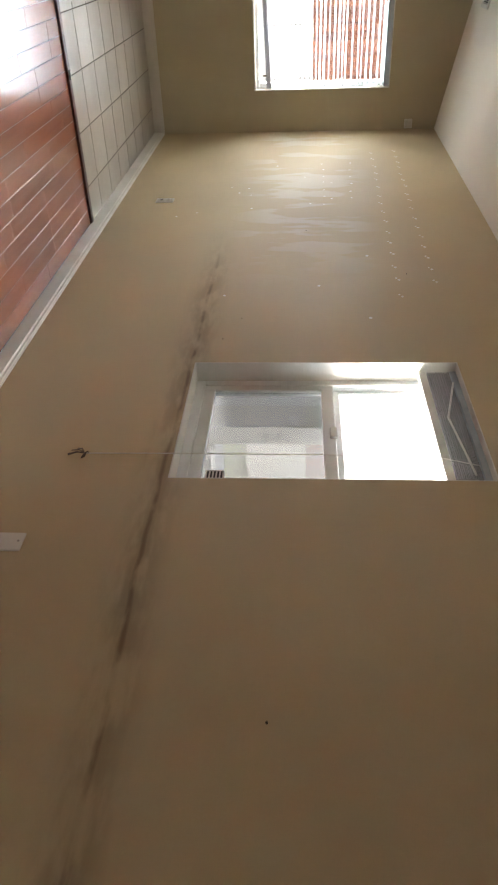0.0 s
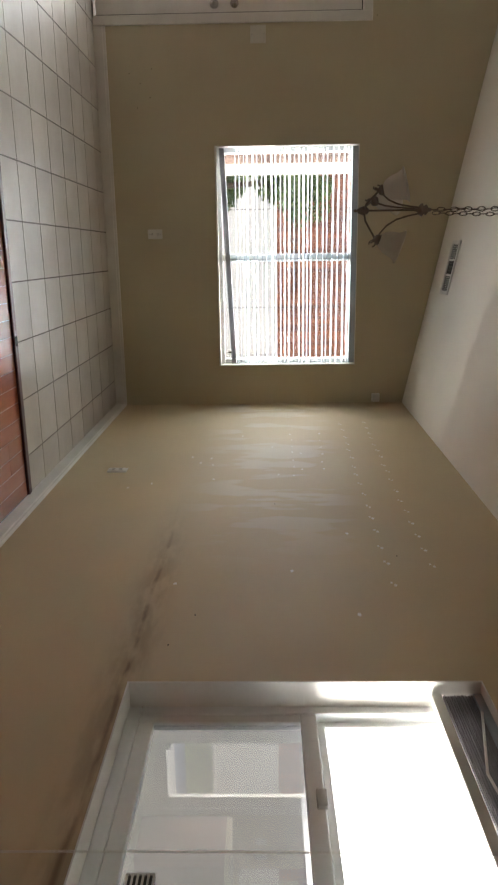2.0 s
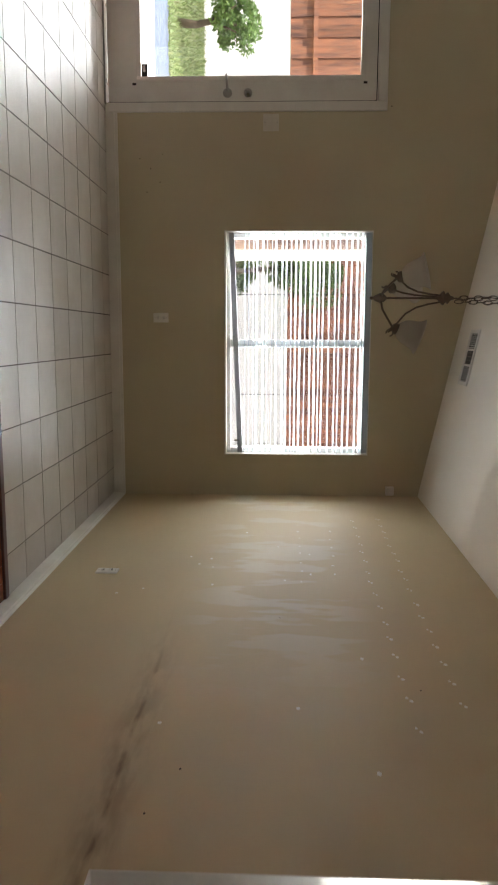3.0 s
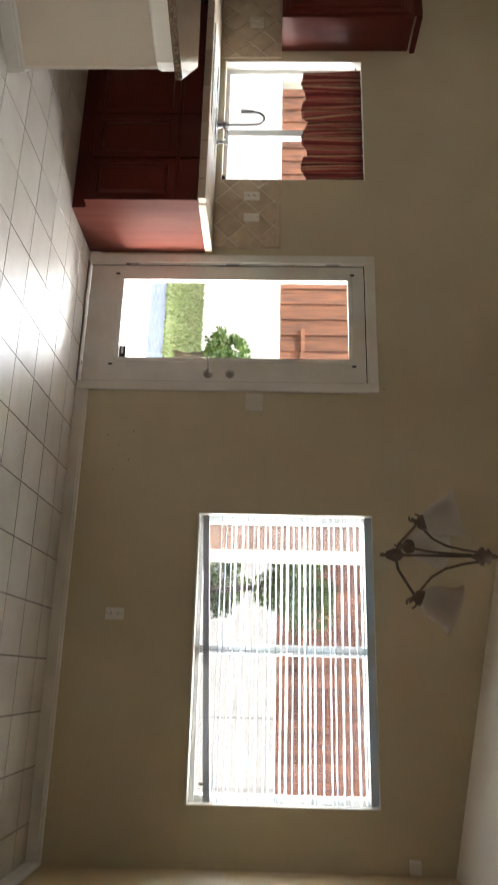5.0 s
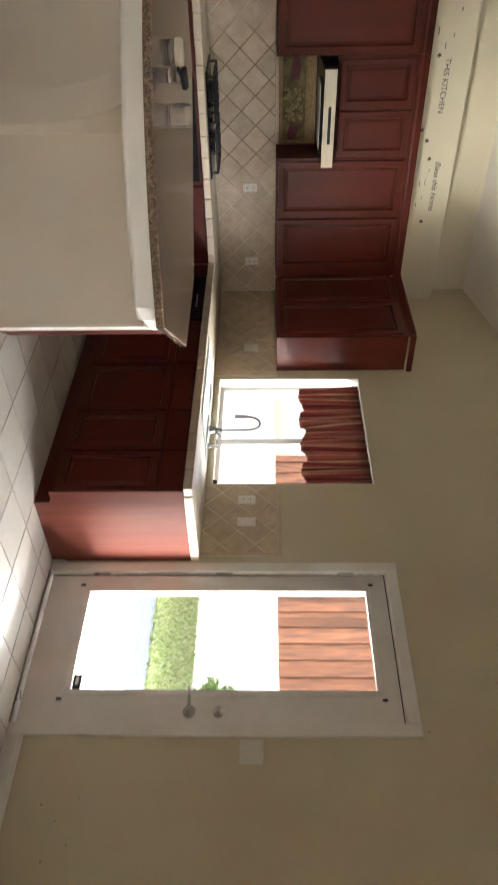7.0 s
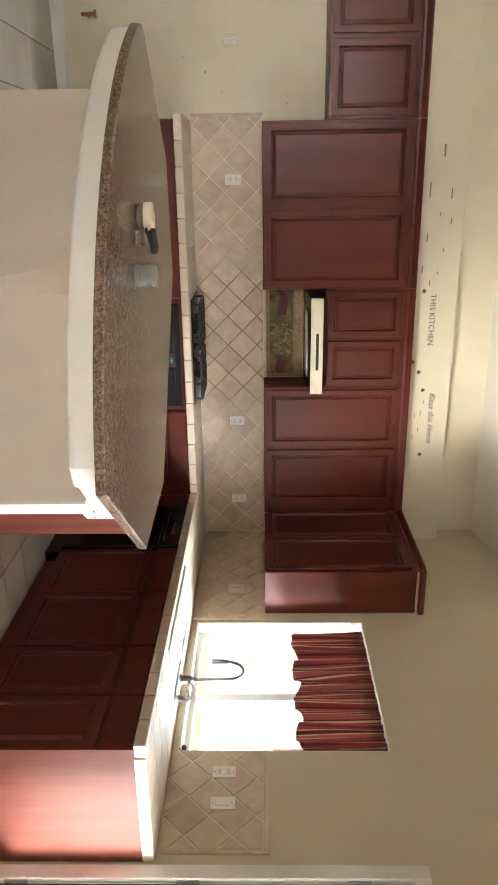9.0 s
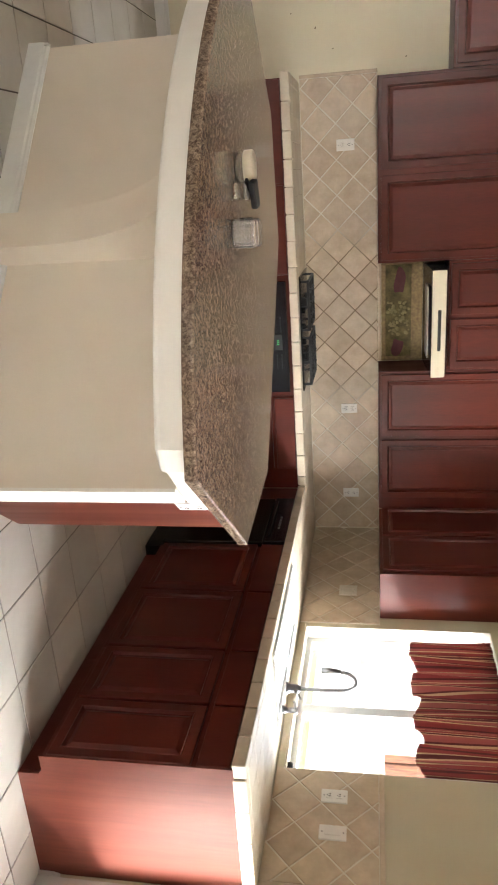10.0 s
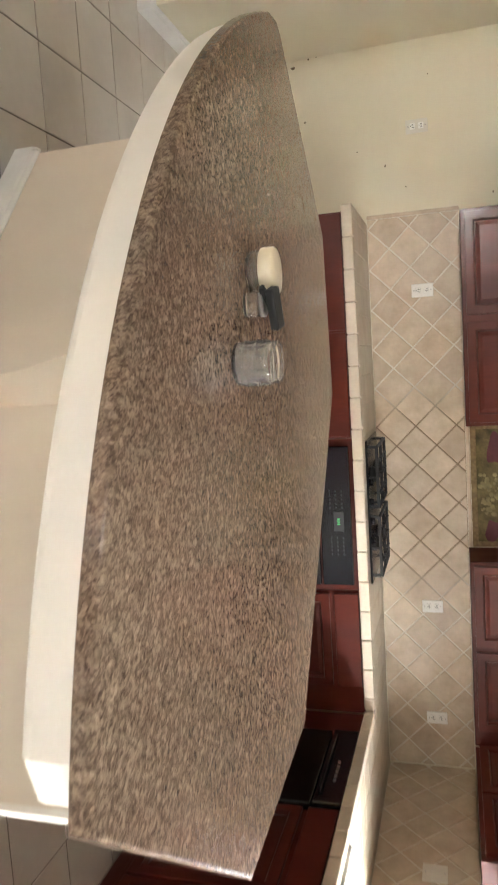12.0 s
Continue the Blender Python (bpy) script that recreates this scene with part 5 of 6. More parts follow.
# ---- mural over the cooktop ----
def tapestry():
    m = material("woven_tapestry", (0.20, 0.15, 0.06), 0.85, 0.6, 16, 90, 0.3, tint=(0.07, 0.06, 0.025))
    drape = material("burgundy_drape", (0.13, 0.035, 0.045), 0.8, 0.4, 10, 90, 0.3)
    gold = material("gold_border", (0.30, 0.21, 0.09), 0.7, 0.5, 60, 120, 0.4, tint=(0.16, 0.10, 0.05))
    flower = material("faded_flowers", (0.32, 0.26, 0.12), 0.8, 0.5, 25, 90, 0.4)
    t = thing("wall_tapestry", "dim woven flower tapestry with gold border over the cooktop", "tapestry")
    y0, y1, z0, z1 = 4.570, 5.262, 1.410, 1.688
    x = LEFT + 0.014
    part("tapestry_field", box(x, x + 0.006, y0, y1, z0, z1), m, t)
    for b in ((y0, y1, z0, z0 + 0.03), (y0, y1, z1 - 0.075, z1), (y0, y0 + 0.03, z0 + 0.03, z1 - 0.075), (y1 - 0.03, y1, z0 + 0.03, z1 - 0.075)):
        part("border", box(x - 0.001, x + 0.010, *b, 0.002), gold, t)
    rnd = random.Random(3)
    for cy, cz, ry, rz in ((4.715, 1.535, 0.085, 0.042), (5.17, 1.52, 0.06, 0.045)):
        pts = [(cy + ry * (1 + 0.2 * math.sin(3 * q + cy * 9)) * math.cos(q), cz + rz * (1 + 0.25 * math.cos(2 * q + 1)) * math.sin(q)) for q in [2 * math.pi * j / 22 for j in range(22)]]
        bm = bmesh.new()
        f = bm.faces.new([bm.verts.new((x + 0.008, min(max(a, y0 + 0.03), y1 - 0.03), min(max(b, z0 + 0.03), z1 - 0.03))) for a, b in pts])
        r = bmesh.ops.extrude_face_region(bm, geom=[f])
        bmesh.ops.translate(bm, vec=(-0.003, 0, 0), verts=[v for v in r["geom"] if isinstance(v, bmesh.types.BMVert)])
        bmesh.ops.recalc_face_normals(bm, faces=bm.faces)
        part("drape", bm, drape, t)
    for k in range(60):
        cy, cz, r = rnd.uniform(4.85, 5.08), rnd.uniform(1.45, 1.60), rnd.uniform(0.006, 0.015)
        bm = lathe([(r, 0.0), (r * 0.8, 0.003), (0.0, 0.004)], 7)
        bmesh.ops.transform(bm, matrix=pose(x + 0.006, cy, cz, 0, 90, 0), verts=bm.verts)
        part("flower", bm, flower, t)


tapestry()


# ---- valance ----
def valance_material():
    m = bpy.data.materials.new("striped_valance_cloth")
    m.use_nodes = True
    nt = m.node_tree
    n, ln = nt.nodes, nt.links.new
    co = n.new("ShaderNodeUVMap")
    sep = n.new("ShaderNodeSeparateXYZ")
    ln(co.outputs[0], sep.inputs[0])
    mul = n.new("ShaderNodeMath")
    mul.operation = "MULTIPLY"
    mul.inputs[1].default_value = 8.5
    ln(sep.outputs[0], mul.inputs[0])
    fr = n.new("ShaderNodeMath")
    fr.operation = "FRACT"
    ln(mul.outputs[0], fr.inputs[0])
    ramp = n.new("ShaderNodeValToRGB")
    ramp.color_ramp.interpolation = "CONSTANT"
    red, dark, tan, rose = (0.22, 0.048, 0.048, 1), (0.10, 0.028, 0.03, 1), (0.42, 0.31, 0.20, 1), (0.27, 0.09, 0.08, 1)
    stops = [(0.0, red), (0.14, tan), (0.17, dark), (0.26, tan), (0.30, rose), (0.46, dark), (0.50, tan), (0.56, red), (0.70, dark), (0.74, rose), (0.80, tan), (0.83, red), (0.93, dark)]
    el = ramp.color_ramp.elements
    el[0].position, el[0].color = stops[0]
    el[1].position, el[1].color = stops[1]
    for p, c in stops[2:]:
        e = el.new(p)
        e.color = c
    ln(fr.outputs[0], ramp.inputs[0])
    b = n["Principled BSDF"]
    b.inputs["Roughness"].default_value = 0.85
    tr = n.new("ShaderNodeBsdfTranslucent")
    ln(ramp.outputs[0], b.inputs["Base Color"])
    ln(ramp.outputs[0], tr.inputs[0])
    mx = n.new("ShaderNodeMixShader")
    mx.inputs[0].default_value = 0.35
    ln(b.outputs[0], mx.inputs[1])
    ln(tr.outputs[0], mx.inputs[2])
    ln(mx.outputs[0], n["Material Output"].inputs[0])
    weave = n.new("ShaderNodeTexNoise")
    weave.inputs["Scale"].default_value = 400
    bp = n.new("ShaderNodeBump")
    bp.inputs["Strength"].default_value, bp.inputs["Distance"].default_value = 0.2, 0.002
    ln(weave.outputs["Fac"], bp.inputs["Height"])
    ln(bp.outputs[0], b.inputs["Normal"])
    return m


def valance():
    v = thing("window_valance", "red and tan striped cloth valance with scalloped hem", "valance")
    x0, x1, y = -4.165, -3.085, FAR + 0.028
    nx, nz = 150, 16
    bm = bmesh.new()
    uv = bm.loops.layers.uv.new("UVMap")
    rows = []
    for j in range(nz + 1):
        q = j / nz
        row = []
        for i in range(nx + 1):
            s = i / nx
            ph = s * 4
            hem = 1.595 - 0.05 * abs(math.sin(math.pi * ph))
            z = 2.022 + (hem - 2.022) * q
            wav = (0.009 + 0.008 * q) * math.sin(s * 58 + 1.1 * math.sin(s * 17) + 0.9 * q) + 0.006 * math.sin(s * 131 + 2 * q)
            row.append((bm.verts.new((x0 + (x1 - x0) * s + 0.006 * math.sin(s * 40 + q * 3), y + wav, z)), s + 0.012 * q * math.sin(s * 11), q))
        rows.append(row)
    for j in range(nz):
        for i in range(nx):
            quad = (rows[j][i], rows[j][i + 1], rows[j + 1][i + 1], rows[j + 1][i])
            f = bm.faces.new([w[0] for w in quad])
            for lp, w in zip(f.loops, quad):
                lp[uv].uv = (w[1], w[2])
    ob = part("valance_cloth", bm, valance_material(), v, "", True)
    so = ob.modifiers.new("thick", "SOLIDIFY")
    so.thickness = 0.0015
    part("curtain_rod", tube([(x0 - 0.05, y + 0.026, 1.990), (x1 + 0.0, y + 0.026, 1.990)], 0.006, 8), WHITE, v, "", True)


valance()

# ---- decals on the soffit ----
INK = material("dark_decal_vinyl", (0.07, 0.05, 0.04), 0.6, 0.2, 9, 60, 0.0)


PALE_INK = material("faded_decal_vinyl", (0.26, 0.20, 0.14), 0.6, 0.3, 30, 120, 0.0)


def decal(text, y, z, size, slant=0.0):
    cu = bpy.data.curves.new("decal_text", "FONT")
    cu.body, cu.size, cu.extrude, cu.shear = text, size, 0.0006, slant
    tmp = bpy.data.objects.new("tmp", cu)
    scene.collection.objects.link(tmp)
    me = bpy.data.meshes.new_from_object(tmp.evaluated_get(bpy.context.evaluated_depsgraph_get()))
    bpy.data.objects.remove(tmp)
    t = thing("wall_decal", "dark lettering decal stuck on the soffit", "decal", group="soffit decals")
    bm = bmesh.new()
    bm.from_mesh(me)
    left = set(bm.verts)
    while left:
        todo, island_ = [left.pop()], []
        while todo:
            v = todo.pop()
            island_.append(v)
            for ed in v.link_edges:
                w = ed.other_vert(v)
                if w in left:
                    left.discard(w)
                    todo.append(w)
        one = bmesh.new()
        copy = {v: one.verts.new(v.co) for v in island_}
        for f in {f for v in island_ for f in v.link_faces}:
            one.faces.new([copy[v] for v in f.verts])
        part("letter", one, INK, t)
    bm.free()
    t.matrix_basis = Matrix(((0, 0, 1, -5.3885), (1, 0, 0, y), (0, 1, 0, z), (0, 0, 0, 1)))
    return t


decal("THIS KITCHEN", 4.62, 2.60, 0.058)
decal("Bless this Home", 5.36, 2.645, 0.062, 0.3)
rnd = random.Random(11)
for y, z, w, h in ((3.62, 2.62, 0.16, 0.03), (3.86, 2.54, 0.20, 0.022), (3.90, 2.69, 0.14, 0.02), (4.06, 2.62, 0.05, 0.022), (4.10, 2.70, 0.07, 0.02), (4.20, 2.54, 0.11, 0.022), (4.30, 2.66, 0.05, 0.022),
                   (4.42, 2.52, 0.10, 0.02), (4.46, 2.63, 0.05, 0.02), (4.52, 2.58, 0.08, 0.018), (5.42, 2.60, 0.05, 0.014), (5.50, 2.58, 0.10, 0.014), (5.52, 2.54, 0.08, 0.014), (5.64, 2.57, 0.06, 0.014), (5.70, 2.53, 0.07, 0.014)):
    d = tagged(part("wall_decal", box(-5.3895, -5.388, y, y + w * 0.5, z, z + h * 0.4), PALE_INK), "small dark word decal on the soffit", "decal", group="soffit decals")
for y, z in ((5.20, 2.55), (5.34, 2.59), (5.86, 2.60), (4.60, 2.55), (5.12, 2.50)):
    bm = bmesh.new()
    ring = [(0.017 * (0.55 + 0.45 * abs(math.cos(3 * q))), q) for q in [math.pi * k / 18 for k in range(36)]]
    f0 = bm.faces.new([bm.verts.new((-5.3885, y + rr * math.cos(q), z + rr * math.sin(q))) for rr, q in ring])
    ex = bmesh.ops.extrude_face_region(bm, geom=[f0])
    bmesh.ops.translate(bm, vec=(-0.001, 0, 0), verts=[v for v in ex["geom"] if isinstance(v, bmesh.types.BMVert)])
    bmesh.ops.recalc_face_normals(bm, faces=bm.faces)
    tagged(part("wall_decal", bm, INK), "small dark flower decal on the soffit", "decal", group="soffit decals")

# ---- marks on the walls ----
SPACKLE = material("white_spackle", (0.86, 0.84, 0.78), 0.8, 0.1, 20, 90, 0.1)
CHIP = material("bare_plaster_chip", (0.20, 0.15, 0.09), 0.9, 0.4, 60, 200, 0.2)
HOLE = material("nail_hole", (0.05, 0.04, 0.03), 0.9, 0.1, 20, 90, 0.0)


def wall_mark(name, facing, u, z, r, mat, label):
    bm = lathe([(r, 0.0), (r * 0.8, 0.0012), (0.0, 0.0016)], 9)
    m = pose(RIGHT, u, z, 0, -90, 0) if facing == "e" else pose(u, FAR, z, 90, 0, 0)
    bmesh.ops.transform(bm, matrix=m @ Matrix.Diagonal((1, rnd.uniform(1.0, 1.6), 1, 1)), verts=bm.verts)
    tagged(part(name, bm, mat), label, "wall mark", group="patched nail holes")


for ya, yb, za, zb, n in ((5.87, 3.36, 1.995, 1.931, 17), (5.80, 3.18, 1.815, 1.743, 16), (5.54, 4.58, 1.431, 1.418, 7), (5.54, 4.70, 1.632, 1.598, 6)):
    for k in range(n):
        q = k / (n - 1)
        y, z = ya + (yb - ya) * q + rnd.uniform(-0.02, 0.02), za + (zb - za) * q + rnd.uniform(-0.006, 0.006)
        wall_mark("spackle_patch", "e", y, z, rnd.uniform(0.006, 0.0085), SPACKLE, "white spackled nail hole on the beige wall")
        if n > 10:
            wall_mark("spackle_patch", "e", y + 0.022, z - 0.012, rnd.uniform(0.005, 0.0065), SPACKLE, "white spackled nail hole on the beige wall")
for y, z in ((4.45, 0.62), (4.38, 0.50), (4.85, 0.86), (4.80, 0.94), (4.95, 0.92), (4.52, 0.96), (4.98, 0.80), (5.2, 1.30), (4.6, 1.33), (5.05, 1.48), (4.7, 1.47), (3.31, 1.357), (3.7, 1.62), (2.95, 1.58), (5.5, 1.1), (3.2, 0.9)):
    wall_mark("spackle_patch", "e", y, z, 0.0075, SPACKLE, "white spackled nail hole on the beige wall")
for y, z in ((2.75, 0.93), (2.95, 1.00), (3.45, 1.80), (0.917, 1.188), (0.80, 1.98), (4.1, 1.30)):
    wall_mark("nail_hole", "e", y, z, 0.0035, HOLE, "small dark nail hole in the wall")
for x, z in ((-1.05, 0.42), (-0.95, 0.33), (-0.85, 0.40), (-1.02, 0.25), (-0.78, 0.30), (-1.38, 2.11)):
    wall_mark("nail_hole", "n", x, z, 0.0035, HOLE, "small dark nail hole in the wall")
for y, z, r in ((3.141, 1.01, 5), (3.263, 1.115, 4), (3.346, 1.564, 4), (2.85, 0.58, 6), (2.554, 0.529, 8), (2.521, 0.618, 5), (2.514, 0.66, 5), (2.473, 0.846, 8), (2.51, 0.994, 3), (2.45, 0.83, 4), (3.05, 0.86, 3), (2.70, 1.25, 3)):
    bm = lathe([(0.001 * r, 0.0), (0.0007 * r, 0.001), (0.0, 0.0014)], 7)
    for v in bm.verts:
        v.co.x *= rnd.uniform(0.5, 1.3)
        v.co.y *= rnd.uniform(0.8, 2.0)
    bmesh.ops.transform(bm, matrix=pose(LEFT, y, z, 0, 90, 0) @ pose(0, 0, 0, 0, 0, rnd.uniform(0, 180)), verts=bm.verts)
    tagged(part("wall_chip", bm, CHIP), "small brown chip knocked out of the cream wall", "wall mark", group="patched nail holes")
valve = thing("water_valve", "copper refrigerator water valve low on the wall", "valve")
COPPER = material("copper", (0.48, 0.20, 0.09), 0.35, 0.25, 12, 90, 0.03, metal=1.0)
part("pipe", tube([(LEFT, 2.80, 0.25), (LEFT + 0.07, 2.80, 0.25)], 0.011, 10), COPPER, valve, "", True)
part("valve_body", tube([(LEFT + 0.065, 2.80, 0.215), (LEFT + 0.065, 2.80, 0.30)], 0.013, 10), COPPER, valve, "", True)
part("valve_handle", box(LEFT + 0.05, LEFT + 0.085, 2.775, 2.825, 0.30, 0.312, 0.005), COPPER, valve)

# ---- garden ----
def fence():
    f = thing("fence", "weathered reddish wooden plank fence above the garden wall", "fence")
    me = box(-0.125, 0.125, -0.012, 0.012, 0.0, 2.7, 0.004)
    proto = part("plank", me, FENCE, f)
    data = proto.data
    r = random.Random(2)
    k = 0
    for i in range(112):
        ob = proto if i == 0 else new("plank", data)
        ob.parent = f
        ob.matrix_basis = pose(-14.5 + i * 0.209, 17.52 + (0.022 if i % 2 else -0.016), 1.552 + r.uniform(0.0, 0.02), 0, r.uniform(-0.12, 0.12), 0)
    for z in (1.72, 4.0):
        part("rail", box(-14.6, 9, 17.56, 17.62, z, z + 0.09), FENCE, f)
    for x0, x1 in ((-7.4, -5.2), (-1.5, 1.2)):
        for z in (2.05, 3.45):
            part("rail", box(x0, x1, 17.42, 17.48, z, z + 0.10, 0.004), FENCE, f, "greyed wooden rail")
    for x in range(-14, 10, 3):
        part("fence_post", box(x - 0.05, x + 0.05, 17.62, 17.72, 1.551, 4.2, 0.004), FENCE, f)


fence()


def leafy(name, label, category, at, trunk_h, radius, height, leaves, size, seed):
    t = thing(name, label, category, at=at)
    r = random.Random(seed)
    trunk = tube([(0, 0, -0.1), (0.03, 0.02, trunk_h * 0.5), (-0.02, 0.03, trunk_h), (0.05, 0, trunk_h + height * 0.5)], 0.05, 9, [1.4, 1.0, 0.8, 0.3])
    part("trunk", trunk, BARK, t, "", True)
    for k in range(6):
        a = k * 1.05 + r.random()
        e = Vector((math.cos(a), math.sin(a), 0)) * radius * 0.7
        part("limb", tube([(0, 0, trunk_h * 0.9), e * 0.5 + Vector((0, 0, trunk_h + height * 0.25)), e + Vector((0, 0, trunk_h + height * 0.5))], 0.025, 7, [1, 0.7, 0.3]), BARK, t, "", True)
    verts, faces = [], []
    clumps = []
    for k in range(26):
        a, q = r.uniform(0, 6.28), r.uniform(-1, 1)
        rr = radius * r.uniform(0.35, 0.95) * math.sqrt(max(0.0, 1 - q * q * 0.8))
        clumps.append((rr * math.cos(a), rr * math.sin(a), trunk_h + height * (0.5 + 0.45 * q), radius * r.uniform(0.22, 0.42)))
    for k in range(leaves):
        cx, cy, cz, cr = clumps[r.randrange(len(clumps))]
        d = Vector((r.gauss(0, 1), r.gauss(0, 1), r.gauss(0, 1))).normalized() * cr * r.random() ** 0.4
        c = Vector((cx, cy, cz)) + d
        u = Vector((r.gauss(0, 1), r.gauss(0, 1), r.gauss(0, 1))).normalized()
        w = u.orthogonal().normalized()
        s = size * r.uniform(0.6, 1.2)
        i = len(verts)
        verts += [tuple(c - u * s), tuple(c + w * s * 0.42 + u * 0.1 * s), tuple(c + u * s), tuple(c - w * s * 0.42 + u * 0.1 * s)]
        faces.append((i, i + 1, i + 2, i + 3))
    me = bpy.data.meshes.new("crown")
    me.from_pydata(verts, [], faces)
    me.materials.append(LEAF)
    ob = new("crown", me)
    ob.parent = t


leafy("bush", "round green shrub at the edge of the lawn", "bush", (-4.02, 11.7, -0.12), 0.52, 0.36, 0.62, 2600, 0.042, 4)
leafy("tree", "small leafy tree beyond the dining window", "tree", (-0.78, 13.0, -0.12), 1.45, 0.72, 0.9, 3600, 0.06, 6)
leafy("bush", "dull green shrub against the garden wall", "bush", (-0.95, 14.2, -0.12), 0.4, 0.5, 0.75, 2600, 0.05, 11)
rg = random.Random(14)
gv, gf = [], []
for k in range(15000):
    gx, gy = rg.uniform(-9.5, -1.5), 10.7 + 4.8 * rg.random() ** 1.15
    a, h, w = rg.uniform(0, 6.28), rg.uniform(0.03, 0.11), rg.uniform(0.006, 0.014)
    lx, ly = rg.gauss(0, 0.04), rg.gauss(0, 0.04)
    i = len(gv)
    gv += [(gx - w * math.cos(a), gy - w * math.sin(a), -0.112), (gx + w * math.cos(a), gy + w * math.sin(a), -0.112), (gx + lx, gy + ly, -0.11 + h)]
    gf.append((i, i + 1, i + 2))
me = bpy.data.meshes.new("grass")
me.from_pydata(gv, [], gf)
me.materials.append(GRASS)
tagged(new("grass", me), "uneven sunlit grass blades on the lawn", "grass", kind="stuff")
post = thing("patio_post", "white painted patio post outside the dining window", "post")
part("post_shaft", box(-0.56, -0.46, 8.35, 8.45, -0.12, 3.0, 0.006), STUCCO, post)
part("post_foot", box(-0.58, -0.44, 8.33, 8.47, -0.12, 0.05, 0.006), STUCCO, post)
structure("wall_neighbour", box(-1.6, -0.66, 9.2, 9.35, -0.2, 2.42), PINK, "dusty pink stucco garden wall", "wall")
structure("wall_side_yard", box(5.2, 5.4, -3, 7.4, -0.2, 4.6), STUCCO, "sunlit pale wall across the side yard", "wall")

# ---- floor tiles, planks and backsplash tiles ----
def piece(name, me, parent, m):
    ob = new(name, me)
    ob.parent = parent
    ob.matrix_basis = m
    return ob


def piece_mesh(name, w, d, h, bevel, mat):
    bm = bmesh.new()
    add_box(bm, -w / 2, w / 2, -d / 2, d / 2, -h, 0)
    bmesh.ops.delete(bm, geom=[f for f in bm.faces if f.normal.z < -0.5], context="FACES")
    top = [f for f in bm.faces if f.normal.z > 0.5]
    bmesh.ops.inset_region(bm, faces=top, thickness=bevel, depth=0)
    for v in top[0].verts:
        v.co.z = 0.0
    for v in bm.verts:
        if v not in top[0].verts and v.co.z > -h * 0.5:
            v.co.z = -bevel * 0.5
    me = bpy.data.meshes.new(name)
    bm.to_mesh(me)
    bm.free()
    me.materials.append(mat)
    return me


floor_ob = bpy.data.objects["floor"]
TX, TY, PX, PY = 0.13, 4.54, 0.299, 0.3065
EDGE_Y = 4.262
tile_me = piece_mesh("tile", PX - 0.007, PY - 0.007, 0.006, 0.002, TILE)
rest_v, rest_f = [], []
made = 0


def rest_box(v, f, x0, x1, y0, y1, z):
    i = len(v)
    v += [(x0, y0, z), (x1, y0, z), (x1, y1, z), (x0, y1, z), (x0, y0, z - 0.005), (x1, y0, z - 0.005), (x1, y1, z - 0.005), (x0, y1, z - 0.005)]
    f += [(i, i + 1, i + 2, i + 3), (i, i + 4, i + 5, i + 1), (i + 1, i + 5, i + 6, i + 2), (i + 2, i + 6, i + 7, i + 3), (i + 3, i + 7, i + 4, i)]


r = random.Random(8)
for ix in range(-20, 6):
    for iy in range(-24, 8):
        x0, y0 = TX + ix * PX, TY + iy * PY
        x1, y1 = x0 + PX, y0 + PY
        x0c, x1c, y0c, y1c = max(x0, LEFT), min(x1, RIGHT), max(y0, BACK), min(y1, FAR)
        wooden = x0 > -1.35
        if wooden:
            y0c = max(y0c, EDGE_Y)
        if x1c - x0c < 0.02 or y1c - y0c < 0.02:
            continue
        whole = abs(x1c - x0c - PX) < 1e-6 and abs(y1c - y0c - PY) < 1e-6
        if whole and y0 > 4.2 and made < 150 or whole and y0 > 2.3 and x0 < -2.2 and made < 290:
            piece("tile", tile_me, floor_ob, pose((x0 + x1) / 2, (y0 + y1) / 2, r.uniform(-0.0006, 0.0004), r.uniform(-0.05, 0.05), r.uniform(-0.05, 0.05), 180 * r.randrange(2)))
            made += 1
        else:
            rest_box(rest_v, rest_f, x0c + 0.0035, x1c - 0.0035, y0c + 0.0035, y1c - 0.0035, 0.0)
me = bpy.data.meshes.new("tile_rest")
me.from_pydata(rest_v, [], rest_f)
me.materials.append(TILE)
ob = new("tile_rest", me)
ob.parent = floor_ob
ob["kind"] = "stuff"

# wood planks run towards the tiles
PW = 0.083
pv, pf = [], []
plank_me = {}
made = 0
x = RIGHT - 0.018
row = 0
while x - PW > -1.07:
    y = EDGE_Y - 0.045
    first = True
    while y > BACK:
        ln_ = r.choice((0.35, 0.5, 0.65, 0.8, 1.0)) if not first else r.choice((0.2, 0.35, 0.5, 0.7))
        first = False
        y0 = max(y - ln_, BACK)
        if y > 1.6 and x > -0.9 and made < 280:
            key = round(y - y0, 3)
            if key not in plank_me:
                plank_me[key] = piece_mesh("plank", PW - 0.002, key - 0.002, 0.006, 0.0012, WOOD)
            piece("plank", plank_me[key], floor_ob, pose(x - PW / 2, (y + y0) / 2, r.uniform(-0.0003, 0.0003)))
            made += 1
        else:
            rest_box(pv, pf, x - PW + 0.001, x - 0.001, y0 + 0.001, y - 0.001, 0.0)
        y = y0
    x -= PW
me = bpy.data.meshes.new("plank_rest")
me.from_pydata(pv, [], pf)
me.materials.append(WOOD)
ob = new("plank_rest", me)
ob.parent = floor_ob
ob["kind"] = "stuff"
# pale bed showing between planks paints the highlights of their bevelled edges
SEAM_SHINE = material("seam_highlight", (0.52, 0.24, 0.16), 0.4, 0.2, 6, 60, 0.0)
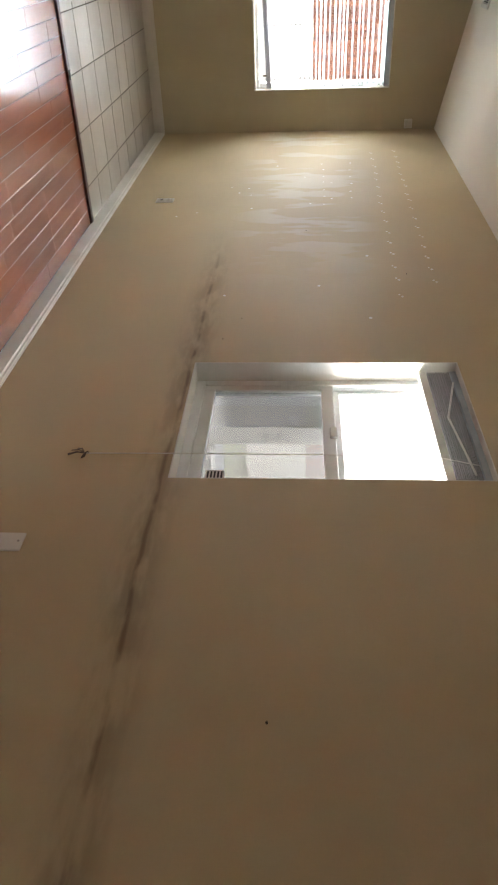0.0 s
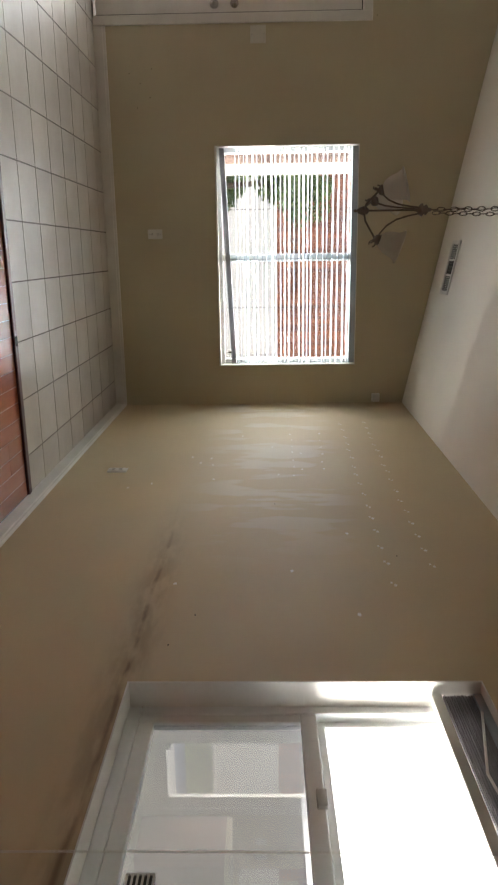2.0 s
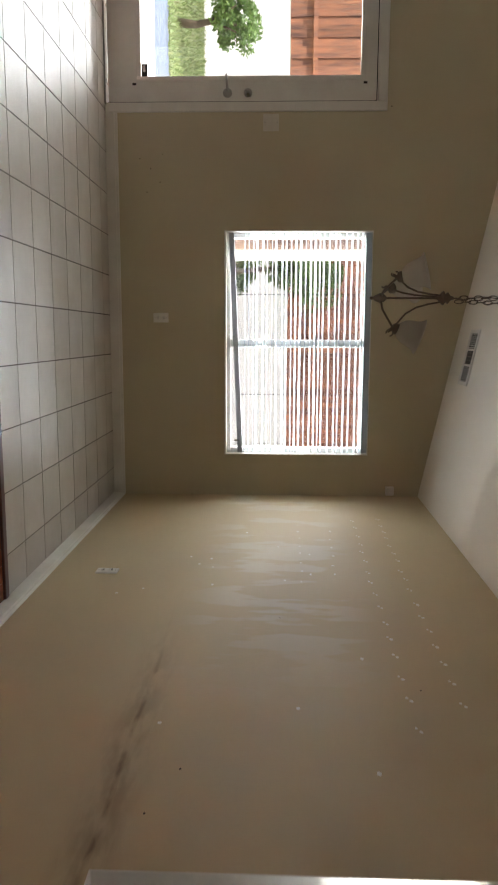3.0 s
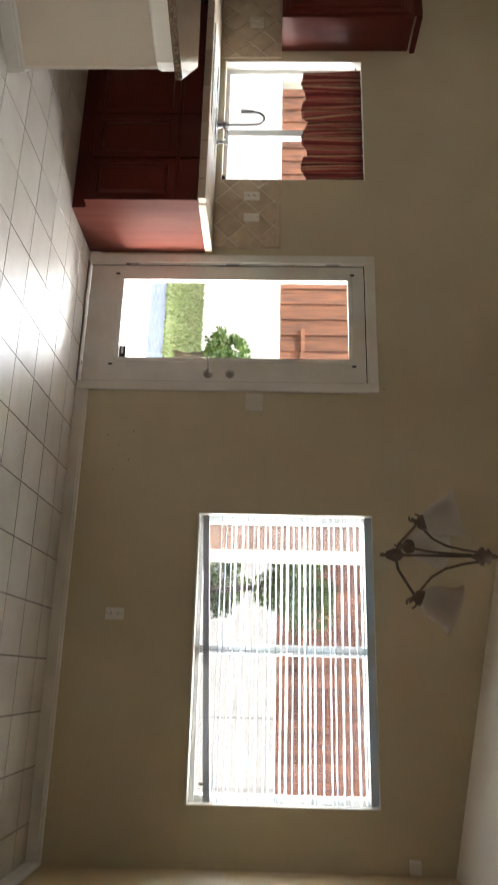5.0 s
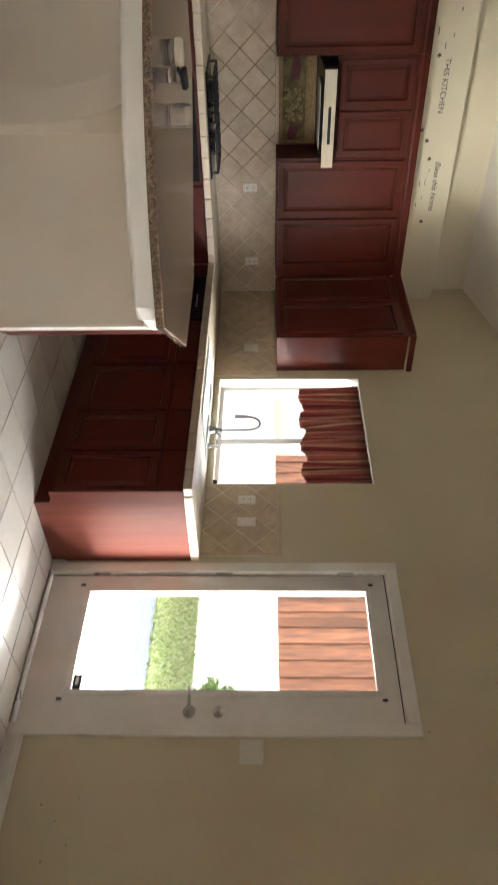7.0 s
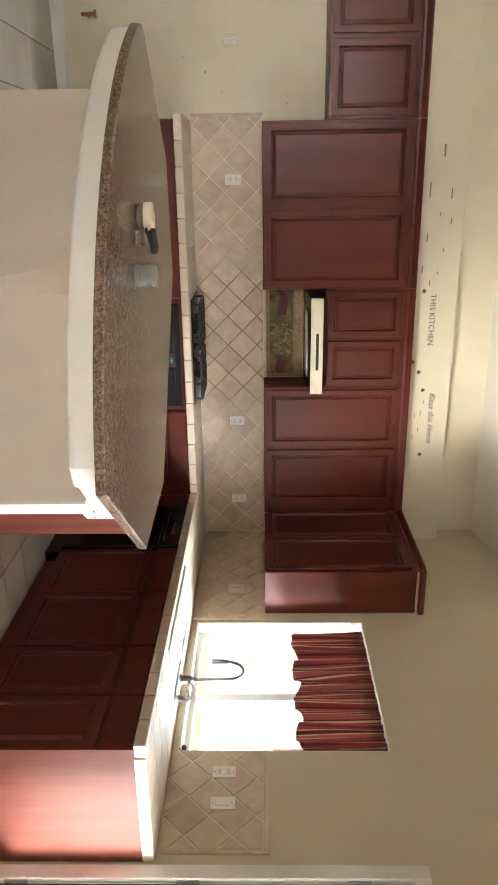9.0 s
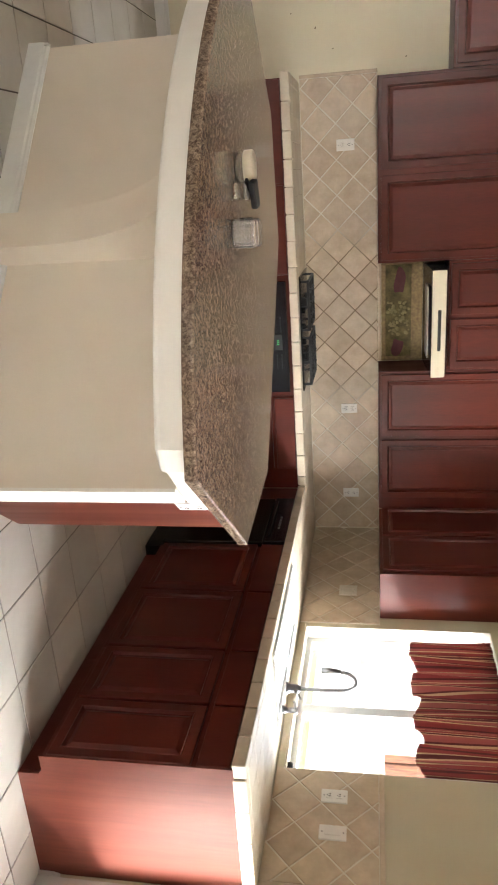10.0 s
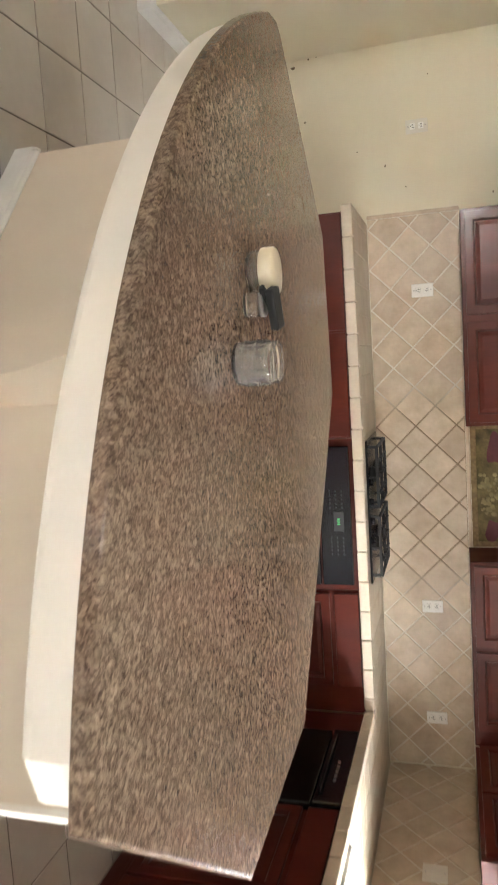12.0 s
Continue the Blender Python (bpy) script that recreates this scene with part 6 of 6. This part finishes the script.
ob = part("plank_bed", box(-1.06, RIGHT - 0.018, BACK, EDGE_Y - 0.046, -0.0045, -0.0012), SEAM_SHINE, floor_ob)
strip = material("dark_red_threshold", (0.10, 0.018, 0.012), 0.3, 0.3, 3, 40, 0.02, coat=0.3)
tagged(part("floor_threshold", box(-1.065, RIGHT - 0.017, EDGE_Y - 0.045, EDGE_Y + 0.002, -0.004, 0.012, 0.005), strip), "dark red wooden strip between wood and tile", "threshold", kind="structure")


# diagonal backsplash tiles, cut to their field
def clip_poly(poly, u0, u1, v0, v1):
    for axis, lim, keep in ((0, u0, 1), (0, u1, -1), (1, v0, 1), (1, v1, -1)):
        out = []
        for k in range(len(poly)):
            a, b = poly[k], poly[(k + 1) % len(poly)]
            ia, ib = (a[axis] - lim) * keep >= 0, (b[axis] - lim) * keep >= 0
            if ia:
                out.append(a)
            if ia != ib:
                t = (lim - a[axis]) / (b[axis] - a[axis])
                out.append((a[0] + t * (b[0] - a[0]), a[1] + t * (b[1] - a[1])))
        poly = out
        if len(poly) < 3:
            return []
    return poly


def splash(name, label, to_world, u0, u1, v0, v1, cu, cv, half=0.1098, border=(), grout=None):
    """A field of tiles set on their corners. to_world maps (along, out, up)."""
    t = tagged(part(name, box(0, 1, 0, 1, 0, 1), grout or SPLASH_GROUT), label, "backsplash", kind="structure")
    bm = bmesh.new()
    vs = [bm.verts.new(to_world(a, o, b)) for o in (0.0005, 0.006) for a, b in ((u0, v0), (u1, v0), (u1, v1), (u0, v1))]
    bm.faces.new(vs[:4]), bm.faces.new(vs[4:])
    for k in range(4):
        bm.faces.new((vs[k], vs[(k + 1) % 4], vs[4 + (k + 1) % 4], vs[4 + k]))
    bmesh.ops.recalc_face_normals(bm, faces=bm.faces)
    bm.to_mesh(t.data)
    bm.free()
    g = 0.0055
    ni = int((u1 - u0) / half) + 4
    for i in range(-ni * 2, ni * 2):
        for j in range(-8, 9):
            if (i + j) % 2:
                continue
            a, b = cu + i * half, cv + j * half
            h = half - g
            p = clip_poly([(a - h, b), (a, b - h), (a + h, b), (a, b + h)], u0 + 0.002, u1 - 0.002, v0 + 0.002, v1 - 0.002)
            if len(p) < 3:
                continue
            ar = 0.5 * abs(sum(p[k][0] * p[(k + 1) % len(p)][1] - p[(k + 1) % len(p)][0] * p[k][1] for k in range(len(p))))
            if ar < 2e-4:
                continue
            cx, cy = sum(q[0] for q in p) / len(p), sum(q[1] for q in p) / len(p)
            q = [(cx + (m[0] - cx) * 0.97, cy + (m[1] - cy) * 0.97) for m in p]
            bm = bmesh.new()
            lo = [bm.verts.new(to_world(m[0], 0.006, m[1])) for m in p]
            mi = [bm.verts.new(to_world(m[0], 0.0085, m[1])) for m in p]
            hi = [bm.verts.new(to_world(m[0], 0.0098, m[1])) for m in q]
            n = len(p)
            bm.faces.new(hi)
            for s, e in ((lo, mi), (mi, hi)):
                for k in range(n):
                    bm.faces.new((s[k], s[(k + 1) % n], e[(k + 1) % n], e[k]))
            bmesh.ops.recalc_face_normals(bm, faces=bm.faces)
            part("tile", bm, SPLASH, t)
    for b in border:
        part("bullnose_tile", box(*b, 0.004), SPLASH, t)
    return t


west = lambda a, o, b: (LEFT + o, a, b)
north = lambda a, o, b: (a, FAR - o, b)
splash("backsplash_west", "beige diamond-set stone tiles behind the cooktop", west, 3.420, FAR - 0.012, CT + 0.001, 1.386, 4.9025, 1.122, grout=GREASY,
       border=[(LEFT + 0.001, LEFT + 0.012, 3.398, 3.419, CT, 1.388), (LEFT + 0.001, LEFT + 0.013, 4.57, 5.264, 1.388, 1.408)])
splash("backsplash_corner", "beige diamond-set stone tiles beside the kitchen window", north, LEFT + 0.012, -4.262, CT + 0.001, 1.386, -4.75, 1.122)
splash("backsplash_door", "beige diamond-set stone tiles with rounded edge near the door", north, -3.078, -2.492, CT + 0.001, 1.372, -2.78, 1.122,
       border=[(-2.491, -2.470, FAR - 0.013, FAR - 0.001, CT, 1.395), (-3.078, -2.4915, FAR - 0.013, FAR - 0.001, 1.373, 1.395)])
